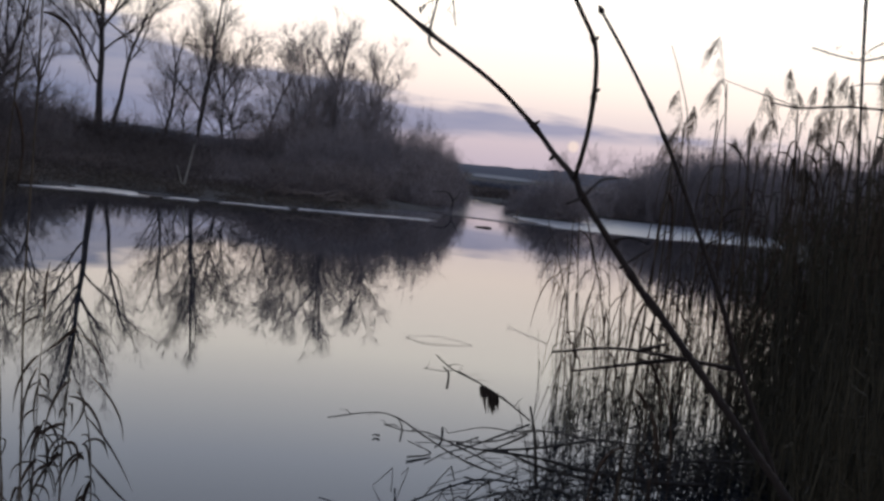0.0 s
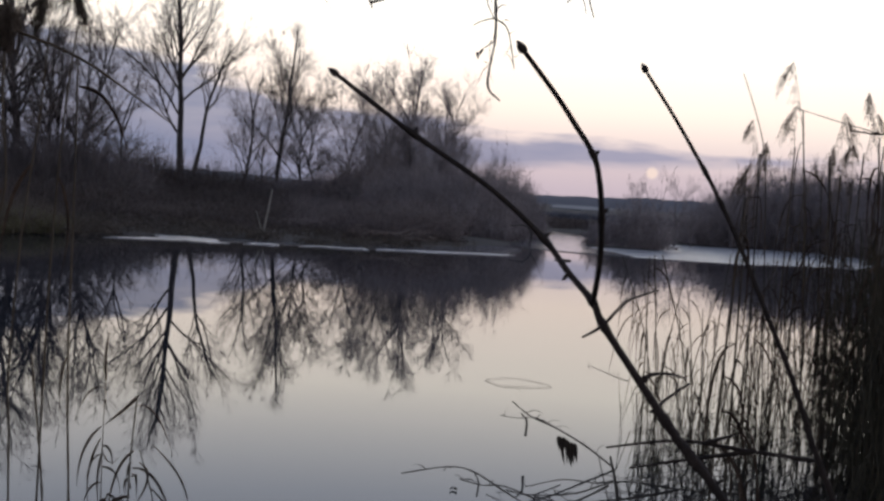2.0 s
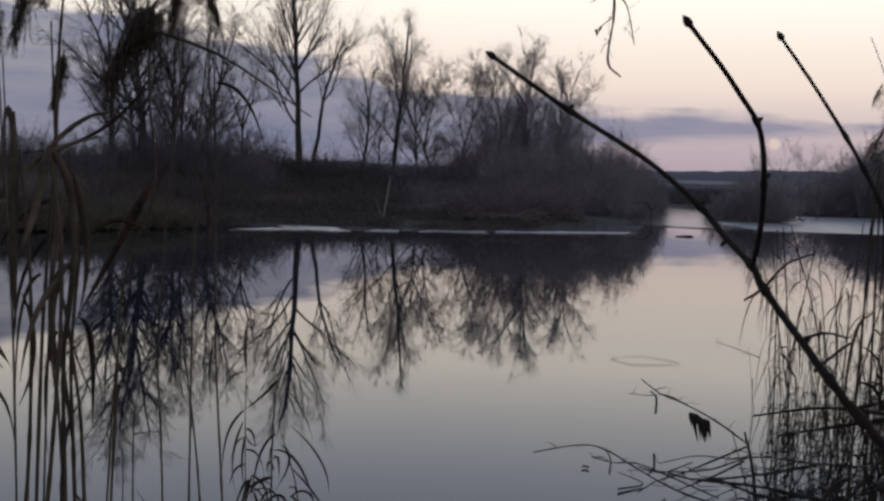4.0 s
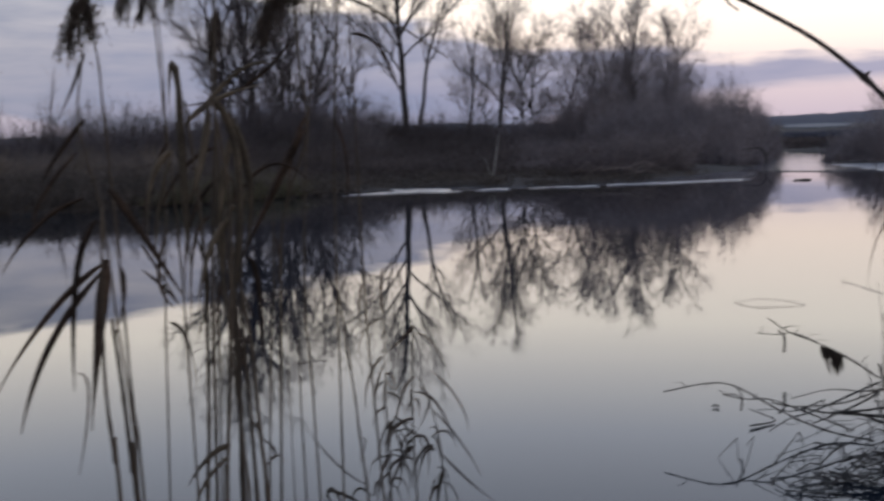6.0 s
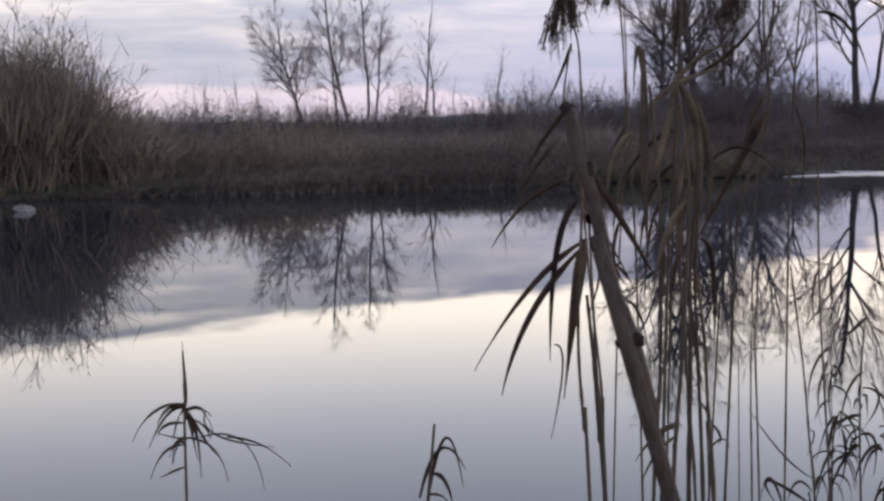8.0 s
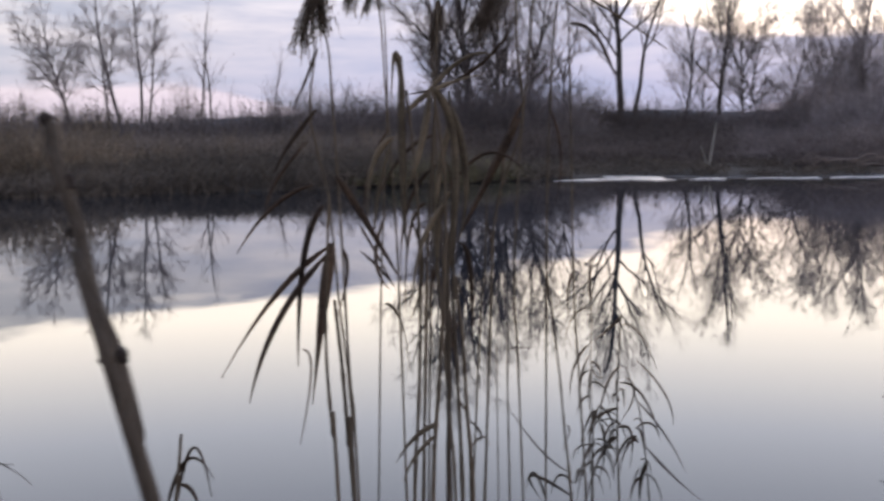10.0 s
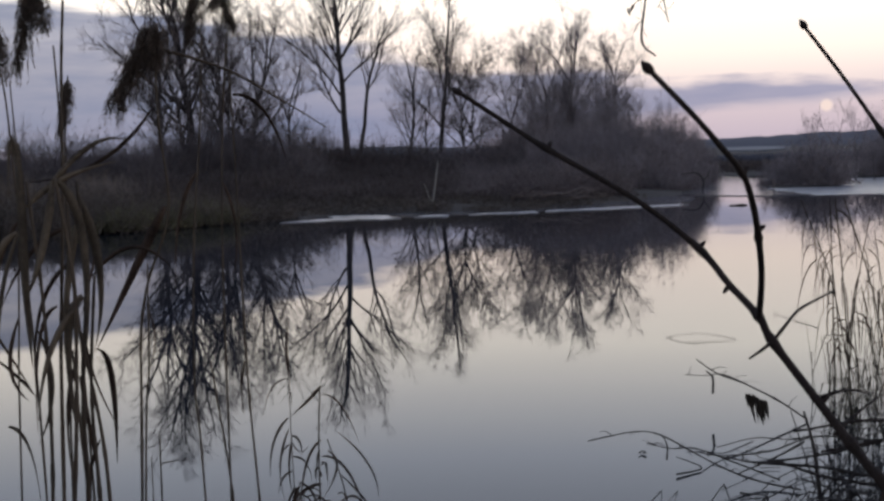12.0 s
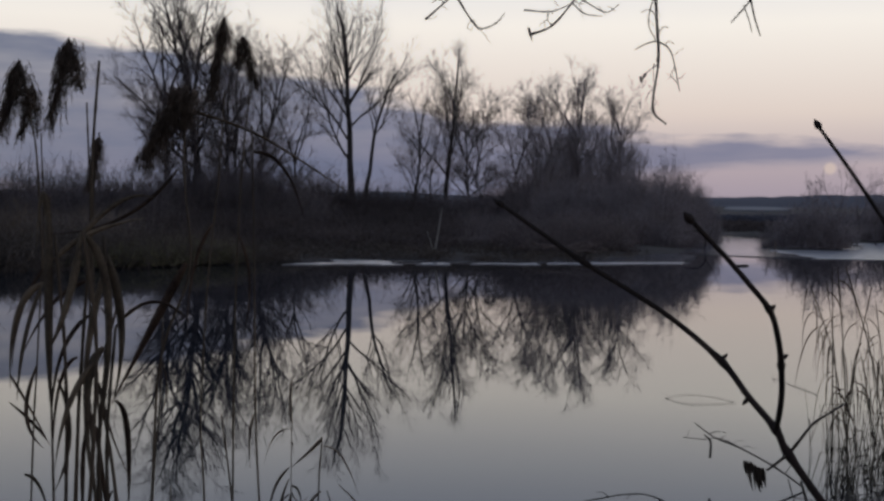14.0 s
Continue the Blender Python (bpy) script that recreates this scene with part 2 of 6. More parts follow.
def sticks(name, p0, p1, r0, r1, mat, parent=None, label="", cone=0.0):
    """Many three-sided tapering twigs as one mesh; those thinner than cone end in a point."""
    p0, p1 = np.asarray(p0, float), np.asarray(p1, float)
    r0, r1 = np.broadcast_to(r0, len(p0)), np.broadcast_to(r1, len(p0))
    thin = r0 < cone
    order = np.concatenate([np.flatnonzero(~thin), np.flatnonzero(thin)])
    p0, p1, r0, r1 = p0[order], p1[order], r0[order], r1[order]
    n, na = len(p0), int((~thin).sum())
    nb = n - na
    d = p1 - p0
    d /= np.maximum(np.linalg.norm(d, axis=1, keepdims=True), 1e-9)
    ref = np.where(np.abs(d[:, 2:3]) < 0.9, np.array([[0, 0, 1.0]]), np.array([[1.0, 0, 0]]))
    u = np.cross(d, ref)
    u /= np.linalg.norm(u, axis=1, keepdims=True)
    w = np.cross(d, u)
    v = np.empty((n, 6, 3))
    for k in range(3):
        a = k * 2.0944
        o = math.cos(a) * u + math.sin(a) * w
        v[:, k] = p0 + o * r0[:, None]
        v[:, k + 3] = p1 + o * r1[:, None]
    pointed = v[na:, :4] * 1.5 - p0[na:, None] * 0.5
    pointed[:, 3] = p1[na:]
    verts = np.concatenate([v[:na].reshape(-1), pointed.reshape(-1)])
    quads = (np.arange(na)[:, None, None] * 6 + np.array([[0, 1, 4, 3], [1, 2, 5, 4], [2, 0, 3, 5]])[None]).reshape(-1)
    tris = (na * 6 + np.arange(nb)[:, None, None] * 4 + np.array([[0, 1, 3], [1, 2, 3], [2, 0, 3]])[None]).reshape(-1)
    corners = np.concatenate([quads, tris]).astype(np.int32)
    starts = np.concatenate([np.arange(0, na * 12, 4), na * 12 + np.arange(0, nb * 9, 3)]).astype(np.int32)
    me = bpy.data.meshes.new(name)
    me.vertices.add(len(verts) // 3)
    me.vertices.foreach_set("co", verts)
    me.loops.add(len(corners))
    me.loops.foreach_set("vertex_index", corners)
    me.polygons.add(len(starts))
    me.polygons.foreach_set("loop_start", starts)
    me.update(calc_edges=True)
    me.materials.append(mat)
    ob = new(name, me)
    if parent:
        ob.parent = parent
    if label:
        ob["label"] = label
    return ob


def spline(points, steps=6):
    """Catmull-Rom curve through the points."""
    p = [Vector(q) for q in points]
    if len(p) < 3:
        return [p[0].lerp(p[-1], i / steps) for i in range(steps + 1)]
    p = [2 * p[0] - p[1]] + p + [2 * p[-1] - p[-2]]
    res = []
    for i in range(1, len(p) - 2):
        a, b, c, d = p[i - 1:i + 3]
        for s in range(steps):
            t = s / steps
            res.append(0.5 * (2 * b + (c - a) * t + (2 * a - 5 * b + 4 * c - d) * t * t + (3 * b - a - 3 * c + d) * t ** 3))
    res.append(p[-2])
    return res


def tube_data(path, radius, sides=7):
    """Verts and faces of a capped tube; radius(s) for s from 0 to 1."""
    verts, faces = [], []
    n = len(path)
    up = Vector((0.31, 0.17, 0.93))
    for i, q in enumerate(path):
        d = (path[min(i + 1, n - 1)] - path[max(i - 1, 0)]).normalized()
        u = d.cross(up)
        u = u.normalized() if u.length > 1e-4 else d.orthogonal().normalized()
        w = d.cross(u)
        r = radius(i / (n - 1))
        for k in range(sides):
            a = 2 * math.pi * k / sides
            verts.append(q + (u * math.cos(a) + w * math.sin(a)) * r)
    for i in range(n - 1):
        for k in range(sides):
            k2 = (k + 1) % sides
            faces.append((i * sides + k, i * sides + k2, (i + 1) * sides + k2, (i + 1) * sides + k))
    faces.append(tuple(reversed(range(sides))))
    faces.append(tuple(range((n - 1) * sides, n * sides)))
    return verts, faces


def tube(name, points, r0, r1, mat, parent=None, label="", steps=6, sides=7, nodes=(), swell=1.45, rough=0.0):
    path = spline(points, steps)

    def radius(s):
        r = r0 + (r1 - r0) * s
        for q in nodes:
            r *= 1 + (swell - 1) * math.exp(-((s - q) / 0.012) ** 2)
        return r * (1 + rough * math.sin(s * 31.0) * math.sin(s * 13.0 + 1.0))
    v, f = tube_data(path, radius, sides)
    return mesh_object(name, v, f, mat, parent, label)


def blade(name, a, b, c, width, mat, parent=None, label="", n=12, twist=0.6):
    """A reed leaf: a folded, tapering blade along the curve a, b, c (b is the bend), 0.6 mm thick."""
    a, b, c = Vector(a), Vector(b), Vector(c)
    verts, faces = [], []
    for i in range(n + 1):
        t = i / n
        q = a * (1 - t) ** 2 + b * 2 * t * (1 - t) + c * t * t
        d = ((b - a) * (1 - t) + (c - b) * t).normalized()
        side = d.cross(Vector((0.35, 0.9, 0.25)))
        side = side.normalized() if side.length > 1e-3 else Vector((1, 0, 0))
        nor = side.cross(d)
        ang = twist * (t * 1.6 - 0.6)
        s2 = side * math.cos(ang) + nor * math.sin(ang)
        n2 = nor * math.cos(ang) - side * math.sin(ang)
        w = width * 0.5 * min(1.0, 0.45 + 3.0 * t) * (1 - t ** 2.6) + 0.0004
        verts += [q - s2 * w + n2 * w * 0.35, q - n2 * 0.0006, q + s2 * w + n2 * w * 0.35, q + n2 * 0.0006]
    for i in range(n):
        for k in range(4):
            k2 = (k + 1) % 4
            faces.append((i * 4 + k, i * 4 + k2, i * 4 + 4 + k2, i * 4 + 4 + k))
    faces += [(3, 2, 1, 0), tuple(n * 4 + k for k in range(4))]
    return mesh_object(name, verts, faces, mat, parent, label)


# ---- ground, water, ice ----
SHORE_X = [-60, -30, -18.3, -15.3, -10.8, -8.3, -4.0, 0.8, 4.0, 7.5, 9.6, 11.0, 12.5, 15.0]
SHORE_Y = [8, 18, 26.4, 28.0, 29.5, 30.4, 33.6, 38.4, 39.2, 38.4, 39.0, 40.0, 41.8, 45.0]


def shore_y(x):
    return float(np.interp(x, SHORE_X, SHORE_Y))


def land(x, y):
    """How far a place lies inside the nearest bank, in metres; below 0 in the water."""
    wob = 0.35 * noise.noise((x * 0.35, y * 0.35, 3.0))
    far_bank = min(y - shore_y(min(x, 15.0)), (13.9 + (y - 38) * 0.40 - x) * 0.92) if y > 5 else -9
    near_bank = (1.9 - y) if x < 3.2 else (1.9 + (x - 3.2) * 1.42 - y) * 0.58
    right_bank = min(y - float(np.interp(x, [20, 22, 26, 29, 32, 60], [51.5, 51, 50, 57, 63.5, 66])), (x - 22.4 - (y - 51) * 0.44) * 0.9)
    closing = (y - 86 - 0.1 * abs(x - 30)) * 0.8
    return max(far_bank, near_bank, right_bank, closing) + wob


def ground_z(x, y):
    s = land(x, y)
    if s < 0:
        return max(-0.7, 0.25 * s)
    d = math.hypot(x, y)
    z = 0.015 + 0.33 * (1 - math.exp(-s / 3.0)) + 0.10 * noise.noise((x * 0.2, y * 0.2, 0))
    return z + min(max(0.0, (d - 200) * 0.0155), 4.0)


def axis(lo, hi, step, far):
    inner = list(np.arange(lo, hi + step, step))
    grow = [step * 1.35 ** k for k in range(1, 40)]
    left, right = [lo], [inner[-1]]
    for g in grow:
        if left[-1] > -far:
            left.append(left[-1] - g)
        if right[-1] < far:
            right.append(right[-1] + g)
    return left[:0:-1] + inner + right[1:]


gx, gy = axis(-50, 75, 1.0, 4000), axis(-8, 110, 1.0, 4000)
gv = [(x, y, ground_z(x, y)) for y in gy for x in gx]
nx = len(gx)
gf = [(j * nx + i, j * nx + i + 1, (j + 1) * nx + i + 1, (j + 1) * nx + i) for j in range(len(gy) - 1) for i in range(nx - 1)]
ground = mesh_object("ground", gv, gf, M_ground)
tagged(ground, "damp brown lake banks and flood meadow", "ground", kind="structure")

water = mesh_object("water", [(-400, -3, 0), (400, -3, 0), (400, 500, 0), (-400, 500, 0)], [(0, 1, 2, 3)], M_water)
tagged(water, "still lake water mirroring the dusk sky", "water", kind="structure")


def slab(name, outline, z0, z1, mat, label, wobble=0.25, step=0.7):
    """A thin sheet with an uneven rim."""
    rim = []
    for i, a in enumerate(outline):
        b = outline[(i + 1) % len(outline)]
        n = max(1, int(math.dist(a, b) / step))
        for k in range(n):
            x, y = a[0] + (b[0] - a[0]) * k / n, a[1] + (b[1] - a[1]) * k / n
            rim.append((x + wobble * (noise.noise((x * 0.6, y * 0.6, 7)) + 0.4 * noise.noise((x * 2.3, y * 2.3, 4))), y + wobble * (noise.noise((x * 0.6, y * 0.6, 19)) + 0.4 * noise.noise((x * 2.3, y * 2.3, 11)))))
    bm = bmesh.new()
    top = [bm.verts.new((x, y, z1)) for x, y in rim]
    face = bm.faces.new(top)
    ext = bmesh.ops.extrude_face_region(bm, geom=[face])
    for v in ext["geom"]:
        if isinstance(v, bmesh.types.BMVert):
            v.co.z = z0
    bmesh.ops.recalc_face_normals(bm, faces=bm.faces)
    me = bpy.data.meshes.new(name)
    bm.to_mesh(me)
    bm.free()
    me.materials.append(mat)
    return tagged(new(name, me), label, "ice", kind="structure")


for rim in ([(0.7, 35.5), (1.3, 35.3), (2.2, 35.5), (3.0, 35.2), (3.7, 35.8), (3.5, 38.2), (2.6, 39.2), (1.9, 38.4), (1.4, 36.4)],
            [(4.0, 35.7), (5.0, 35.6), (5.9, 36.0), (5.8, 36.9), (4.6, 36.8)],
            [(6.3, 36.0), (7.5, 35.8), (8.4, 36.2), (8.2, 36.8), (6.6, 36.7)],
            [(8.9, 36.3), (10.2, 36.0), (11.4, 36.4), (13.0, 36.6), (14.0, 37.2), (13.2, 39.4), (11.0, 38.0), (9.2, 37.1)]):
    slab("shore_ice", rim, -0.03, 0.022, M_ice, "thin shelf of grey ice along the far bank", wobble=0.8, step=0.25)
slab("inner_ice", [(0.5, 36.0), (4.0, 36.6), (8.0, 36.9), (12.6, 38.0), (12.8, 42.0), (10.0, 40.4), (6.0, 39.8), (2.0, 40.0)], -0.03, 0.012, M_clear_ice, "smooth dark ice between the pale shelf and the bank", wobble=0.4)
slab("channel_ice", [(10.5, 37.5), (13.6, 37.8), (14.6, 40.2), (15.9, 42.6), (17.0, 45.0), (17.8, 44.6), (18.3, 43.0), (20.2, 41.2), (22.2, 50), (31, 70), (34, 84), (28, 77), (22, 58), (16, 50), (11, 42)], -0.03, 0.03, M_clear_ice, "smooth pale ice over the frozen channel", wobble=0.5)
slab("bay_ice", [(20.0, 41.3), (24, 39.8), (28, 41.5), (36, 41), (52, 44), (60, 55), (60, 72), (38, 72), (31, 70), (22.2, 50)], -0.03, 0.024, M_ice, "dull pale ice over the frozen bay", wobble=0.5)

# frosted field far off behind the channel
frost = [(d * math.sin(radians(a)), d * math.cos(radians(a))) for a, d in ((22.0, 320), (23.3, 305), (24.9, 310), (25.0, 380), (24.0, 405), (22.1, 400))]
field = slab("frosted_field", frost, -0.2, 0.55, M_field, "pale frosted field in the distance", wobble=2.0, step=6.0)
for v in field.data.vertices:
    v.co.z += 0.35 + (math.hypot(v.co.x, v.co.y) - 200) * 0.0155
tagged(field, "", "field")

# wooded rise closing the view
hv, hf = [], []
HN = 360
for i in range(HN + 1):
    a = radians(-75 + 150 * i / HN)
    for k, (d, h) in enumerate(((620, -2.0), (700, 6.5), (760, 11.0), (900, 12.0))):
        top = h + (4.0 * noise.noise((i * 0.06, 0, k * 0.2)) + 1.6 * noise.noise((i * 0.7, 5, k)) if k > 1 else 0)
        top += 2.2 if k > 1 and i > 225 else 0.0
        hv.append((d * math.sin(a), d * math.cos(a), max(top, -2.0)))
for i in range(HN):
    for k in range(3):
        hf.append((i * 4 + k, i * 4 + k + 1, i * 4 + 5 + k, i * 4 + 4 + k))
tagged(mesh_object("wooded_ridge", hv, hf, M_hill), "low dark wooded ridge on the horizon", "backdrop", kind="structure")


# ---- trees and brush ----
def grow_tree(rng, height, trunk_r, angle=30.0, clear=0.25, limbs=12, fork=1.0, fuzz=1.0, droop=0.0, reach=0.42, main=()):
    """A bare tree: its trunk path, and all limbs and twigs as (start, end, radius, radius).

    main names the great limbs: (share of the height where it leaves, lean to the side, lean in depth, length, radius)."""
    wood = []
    great = [0]

    def turn(d, deg, a=None):
        side = Matrix.Rotation(rng.uniform(0, 2 * math.pi) if a is None else a, 3, d) @ d.orthogonal().normalized()
        return (d * math.cos(radians(deg)) + side * math.sin(radians(deg))).normalized()

    def fringe(p, d, length):
        """A fine shoot with side shoots."""
        e = p + d * length
        wood.append((p.copy(), e, 0.0065, 0.002, 0))
        for _ in range(3):
            q = p.lerp(e, rng.uniform(0.2, 0.9))
            wood.append((q, q + (turn(d, rng.uniform(18, 45)) + Vector((0, 0, 0.1 - droop))).normalized() * length * rng.uniform(0.35, 0.6), 0.005, 0.001, 0))

    def shoot(p, d, length, r, level):
        n = max(3, int(length / (0.55 if level < 2 else 0.34)))
        rp = r
        a = rng.uniform(0, 6.28)
        great[0] += level == 1
        for i in range(n):
            s = (i + 1) / n
            d = (turn(d, rng.uniform(2, 11)) + Vector((0, 0, (0.05 if level < 2 else 0.045) - droop * s))).normalized()
            e = p + d * (length / n)
            r2 = max(r * (1 - 0.74 * s), 0.006)
            wood.append((p.copy(), e.copy(), rp, r2, great[0]))
            if level < 3 and s > 0.18:
                for _ in range(1 if rng.random() < 0.72 else 2):
                    a += 2.4 + rng.uniform(-0.5, 0.5)
                    ln = length * rng.uniform(0.26, 0.56) * (1.2 - 0.65 * s)
                    if ln > 0.3:
                        shoot(e, (turn(d, angle * rng.uniform(0.8, 1.5), a) + Vector((0, 0, 0.12 - droop))).normalized(), ln, max(r2 * 0.6, 0.008), level + 1)
            if level >= 2:
                for _ in range(int(fuzz * rng.uniform(0.2, 2.0))):
                    fringe(p.lerp(e, rng.random()), (turn(d, rng.uniform(15, 48)) + Vector((0, 0, 0.1 - droop))).normalized(), rng.uniform(0.35, 0.9))
            p, rp = e, r2
        fringe(p, d, rng.uniform(0.3, 0.7))

    path = [Vector((0, 0, -0.15))]
    d = Vector((0, 0, 1))
    n = 12
    a = rng.uniform(0, 6.28)
    for i in range(n):
        d = (turn(d, rng.uniform(2, 9)) + Vector((0, 0, 0.22))).normalized()
        path.append(path[-1] + d * height * fork * 0.86 / n)

    def on_trunk(s):
        k = min(s / (fork * 0.86), 0.999) * n
        return path[int(k)].lerp(path[int(k) + 1], k - int(k))

    for s, lx, ly, ln, r in main:
        shoot(on_trunk(s), Vector((math.sin(radians(lx)), math.sin(radians(ly)), math.cos(radians(lx)))).normalized(), ln, r, 1)
    for k in range(limbs):
        s = clear + (fork * 0.86 - clear) * (k + rng.random()) / limbs
        a += 2.4 + rng.uniform(-0.4, 0.4)
        ln = height * reach * rng.uniform(0.75, 1.1) * (1.12 - 0.75 * (s / (fork * 0.86)) ** 1.4)
        shoot(on_trunk(s), turn(Vector((0, 0, 1)), angle * rng.uniform(0.9, 1.5), a), ln, trunk_r * (0.52 - 0.28 * s), 1)
    tops = 1 if fork > 0.9 else 3
    for k in range(tops):
        shoot(path[-1], turn(d, (6 if tops == 1 else angle * rng.uniform(0.5, 0.9)), a + 2.1 * k), height * (1 - fork * 0.86) * rng.uniform(0.85, 1.0), trunk_r * (0.45 if tops == 1 else 0.5), 1)
    return path, wood


def bare_tree(label, x, y, seed, stems, parts_group="far bank trees", twig=None):
    """A leafless tree of one or more stems: trunk, limbs and twigs under an empty at its foot."""
    base = tagged(new("tree"), label, "tree", group=parts_group)
    base.location = (x, y, ground_z(x, y) - 0.05)
    for k, s in enumerate(stems):
        rng = random.Random(seed * 31 + k)
        s = dict(s)
        tilt = Matrix.Rotation(radians(s.pop("lean", 0)), 3, "Y")
        off = Vector((s.pop("dx", 0), s.pop("dy", 0), 0))
        r = s.pop("r")
        path, l = grow_tree(rng, s.pop("h"), r, **s)
        path = [tilt @ p + off for p in path]
        v, f = tube_data(spline(path, 3), lambda u: r * (1.15 - 0.72 * u), 8)
        mesh_object("trunk", v, f, M_hazed_bark if twig else M_bark, base)
        thick = collections.defaultdict(list)
        for q in l:
            thick[q[4] if q[2] > 0.024 else 0].append(q)
        for k in sorted(thick):
            q = thick[k]
            sticks("limb" if k else "crown", [tilt @ w[0] + off for w in q], [tilt @ w[1] + off for w in q], np.array([w[2] for w in q]), np.array([w[3] for w in q]), (M_hazed_bark if twig else M_bark) if k else twig or M_twig, base, cone=0.0115)
    return base


def at(az, d):
    return d * math.sin(radians(az)), d * math.cos(radians(az))


# tall twin-stemmed tree and its neighbours on the flat beyond the far shore
bare_tree("tall bare twin-stemmed tree on the far bank", *at(3.80, 79), 1, [
    dict(h=16.6, r=0.23, lean=1.0, angle=25, clear=0.46, limbs=11, fuzz=0.9, reach=0.28,
         main=((0.30, -42, 8, 5.6, 0.10), (0.37, -36, -12, 6.6, 0.10), (0.43, 34, 10, 6.2, 0.09), (0.50, -28, 14, 6.0, 0.09), (0.53, 32, -14, 6.0, 0.09), (0.60, -22, -10, 5.2, 0.07), (0.64, 22, 10, 5.0, 0.07), (0.70, -14, 6, 4.4, 0.06))),
    dict(h=12.0, r=0.15, lean=8, dx=0.75, angle=25, clear=0.50, limbs=7, fuzz=0.9, reach=0.30, main=((0.55, 24, 6, 4.4, 0.06), (0.62, -20, -8, 3.6, 0.05)))])
bare_tree("broad spreading bare willow on the far bank", *at(-3.6, 66), 2, [
    dict(h=14.4, r=0.26, angle=34, clear=0.25, limbs=13, fork=0.62, fuzz=1.3, reach=0.36, main=((0.32, -46, 6, 6.0, 0.10), (0.40, 40, -8, 5.6, 0.09))),
    dict(h=12.4, r=0.2, angle=32, clear=0.25, limbs=11, fork=0.7, dx=-1.6, lean=-9, fuzz=1.3, reach=0.34)])
bare_tree("thick bushy bare willow on the far bank", *at(-0.7, 66), 3, [
    dict(h=10.4, r=0.17, angle=32, clear=0.15, limbs=12, fork=0.6, fuzz=1.5, reach=0.4),
    dict(h=9.2, r=0.14, angle=34, clear=0.15, limbs=10, fork=0.6, dx=-1.6, fuzz=1.5, reach=0.4),
    dict(h=8.0, r=0.12, angle=34, clear=0.15, limbs=10, fork=0.6, dx=1.5, lean=8, fuzz=1.5, reach=0.4)])
bare_tree("dense bare willow thick with shoots on the far bank", *at(-2.2, 65), 4, [
    dict(h=11.5, r=0.18, angle=30, clear=0.12, limbs=13, fork=0.65, fuzz=1.7, reach=0.4),
    dict(h=8.6, r=0.14, angle=32, clear=0.12, limbs=11, fork=0.6, dx=-2.2, lean=-6, fuzz=1.7, reach=0.4)])
bare_tree("spreading bare tree over the bank bush", *at(-34.6, 36), 5, [
    dict(h=4.9, r=0.08, angle=34, clear=0.2, limbs=10, fork=0.6, fuzz=1.4),
    dict(h=4.1, r=0.06, angle=34, clear=0.2, limbs=8, fork=0.6, dx=-1.5, lean=-8, fuzz=1.4),
    dict(h=3.8, r=0.06, angle=34, clear=0.2, limbs=8, fork=0.6, dx=1.4, lean=10, fuzz=1.2)])
bare_tree("round-crowned bare tree leaning out beyond the meadow", *at(-22.3, 73), 6, [
    dict(h=9.4, r=0.12, lean=-14, angle=34, clear=0.3, limbs=11, fork=0.75, fuzz=2.2, droop=0.03, reach=0.40, main=((0.42, -40, 5, 3.8, 0.07), (0.50, 35, -8, 3.2, 0.06)))], twig=M_hazed_twig)
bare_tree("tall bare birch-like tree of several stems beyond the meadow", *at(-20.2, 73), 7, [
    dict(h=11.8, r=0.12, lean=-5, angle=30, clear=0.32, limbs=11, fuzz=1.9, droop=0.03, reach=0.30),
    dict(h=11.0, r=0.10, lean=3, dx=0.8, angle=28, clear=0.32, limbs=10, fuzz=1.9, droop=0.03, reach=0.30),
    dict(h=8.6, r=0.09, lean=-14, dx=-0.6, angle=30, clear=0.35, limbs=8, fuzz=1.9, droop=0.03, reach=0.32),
    dict(h=8.8, r=0.09, lean=11, dx=1.2, angle=30, clear=0.35, limbs=8, fuzz=1.9, droop=0.03, reach=0.32)], twig=M_hazed_twig)
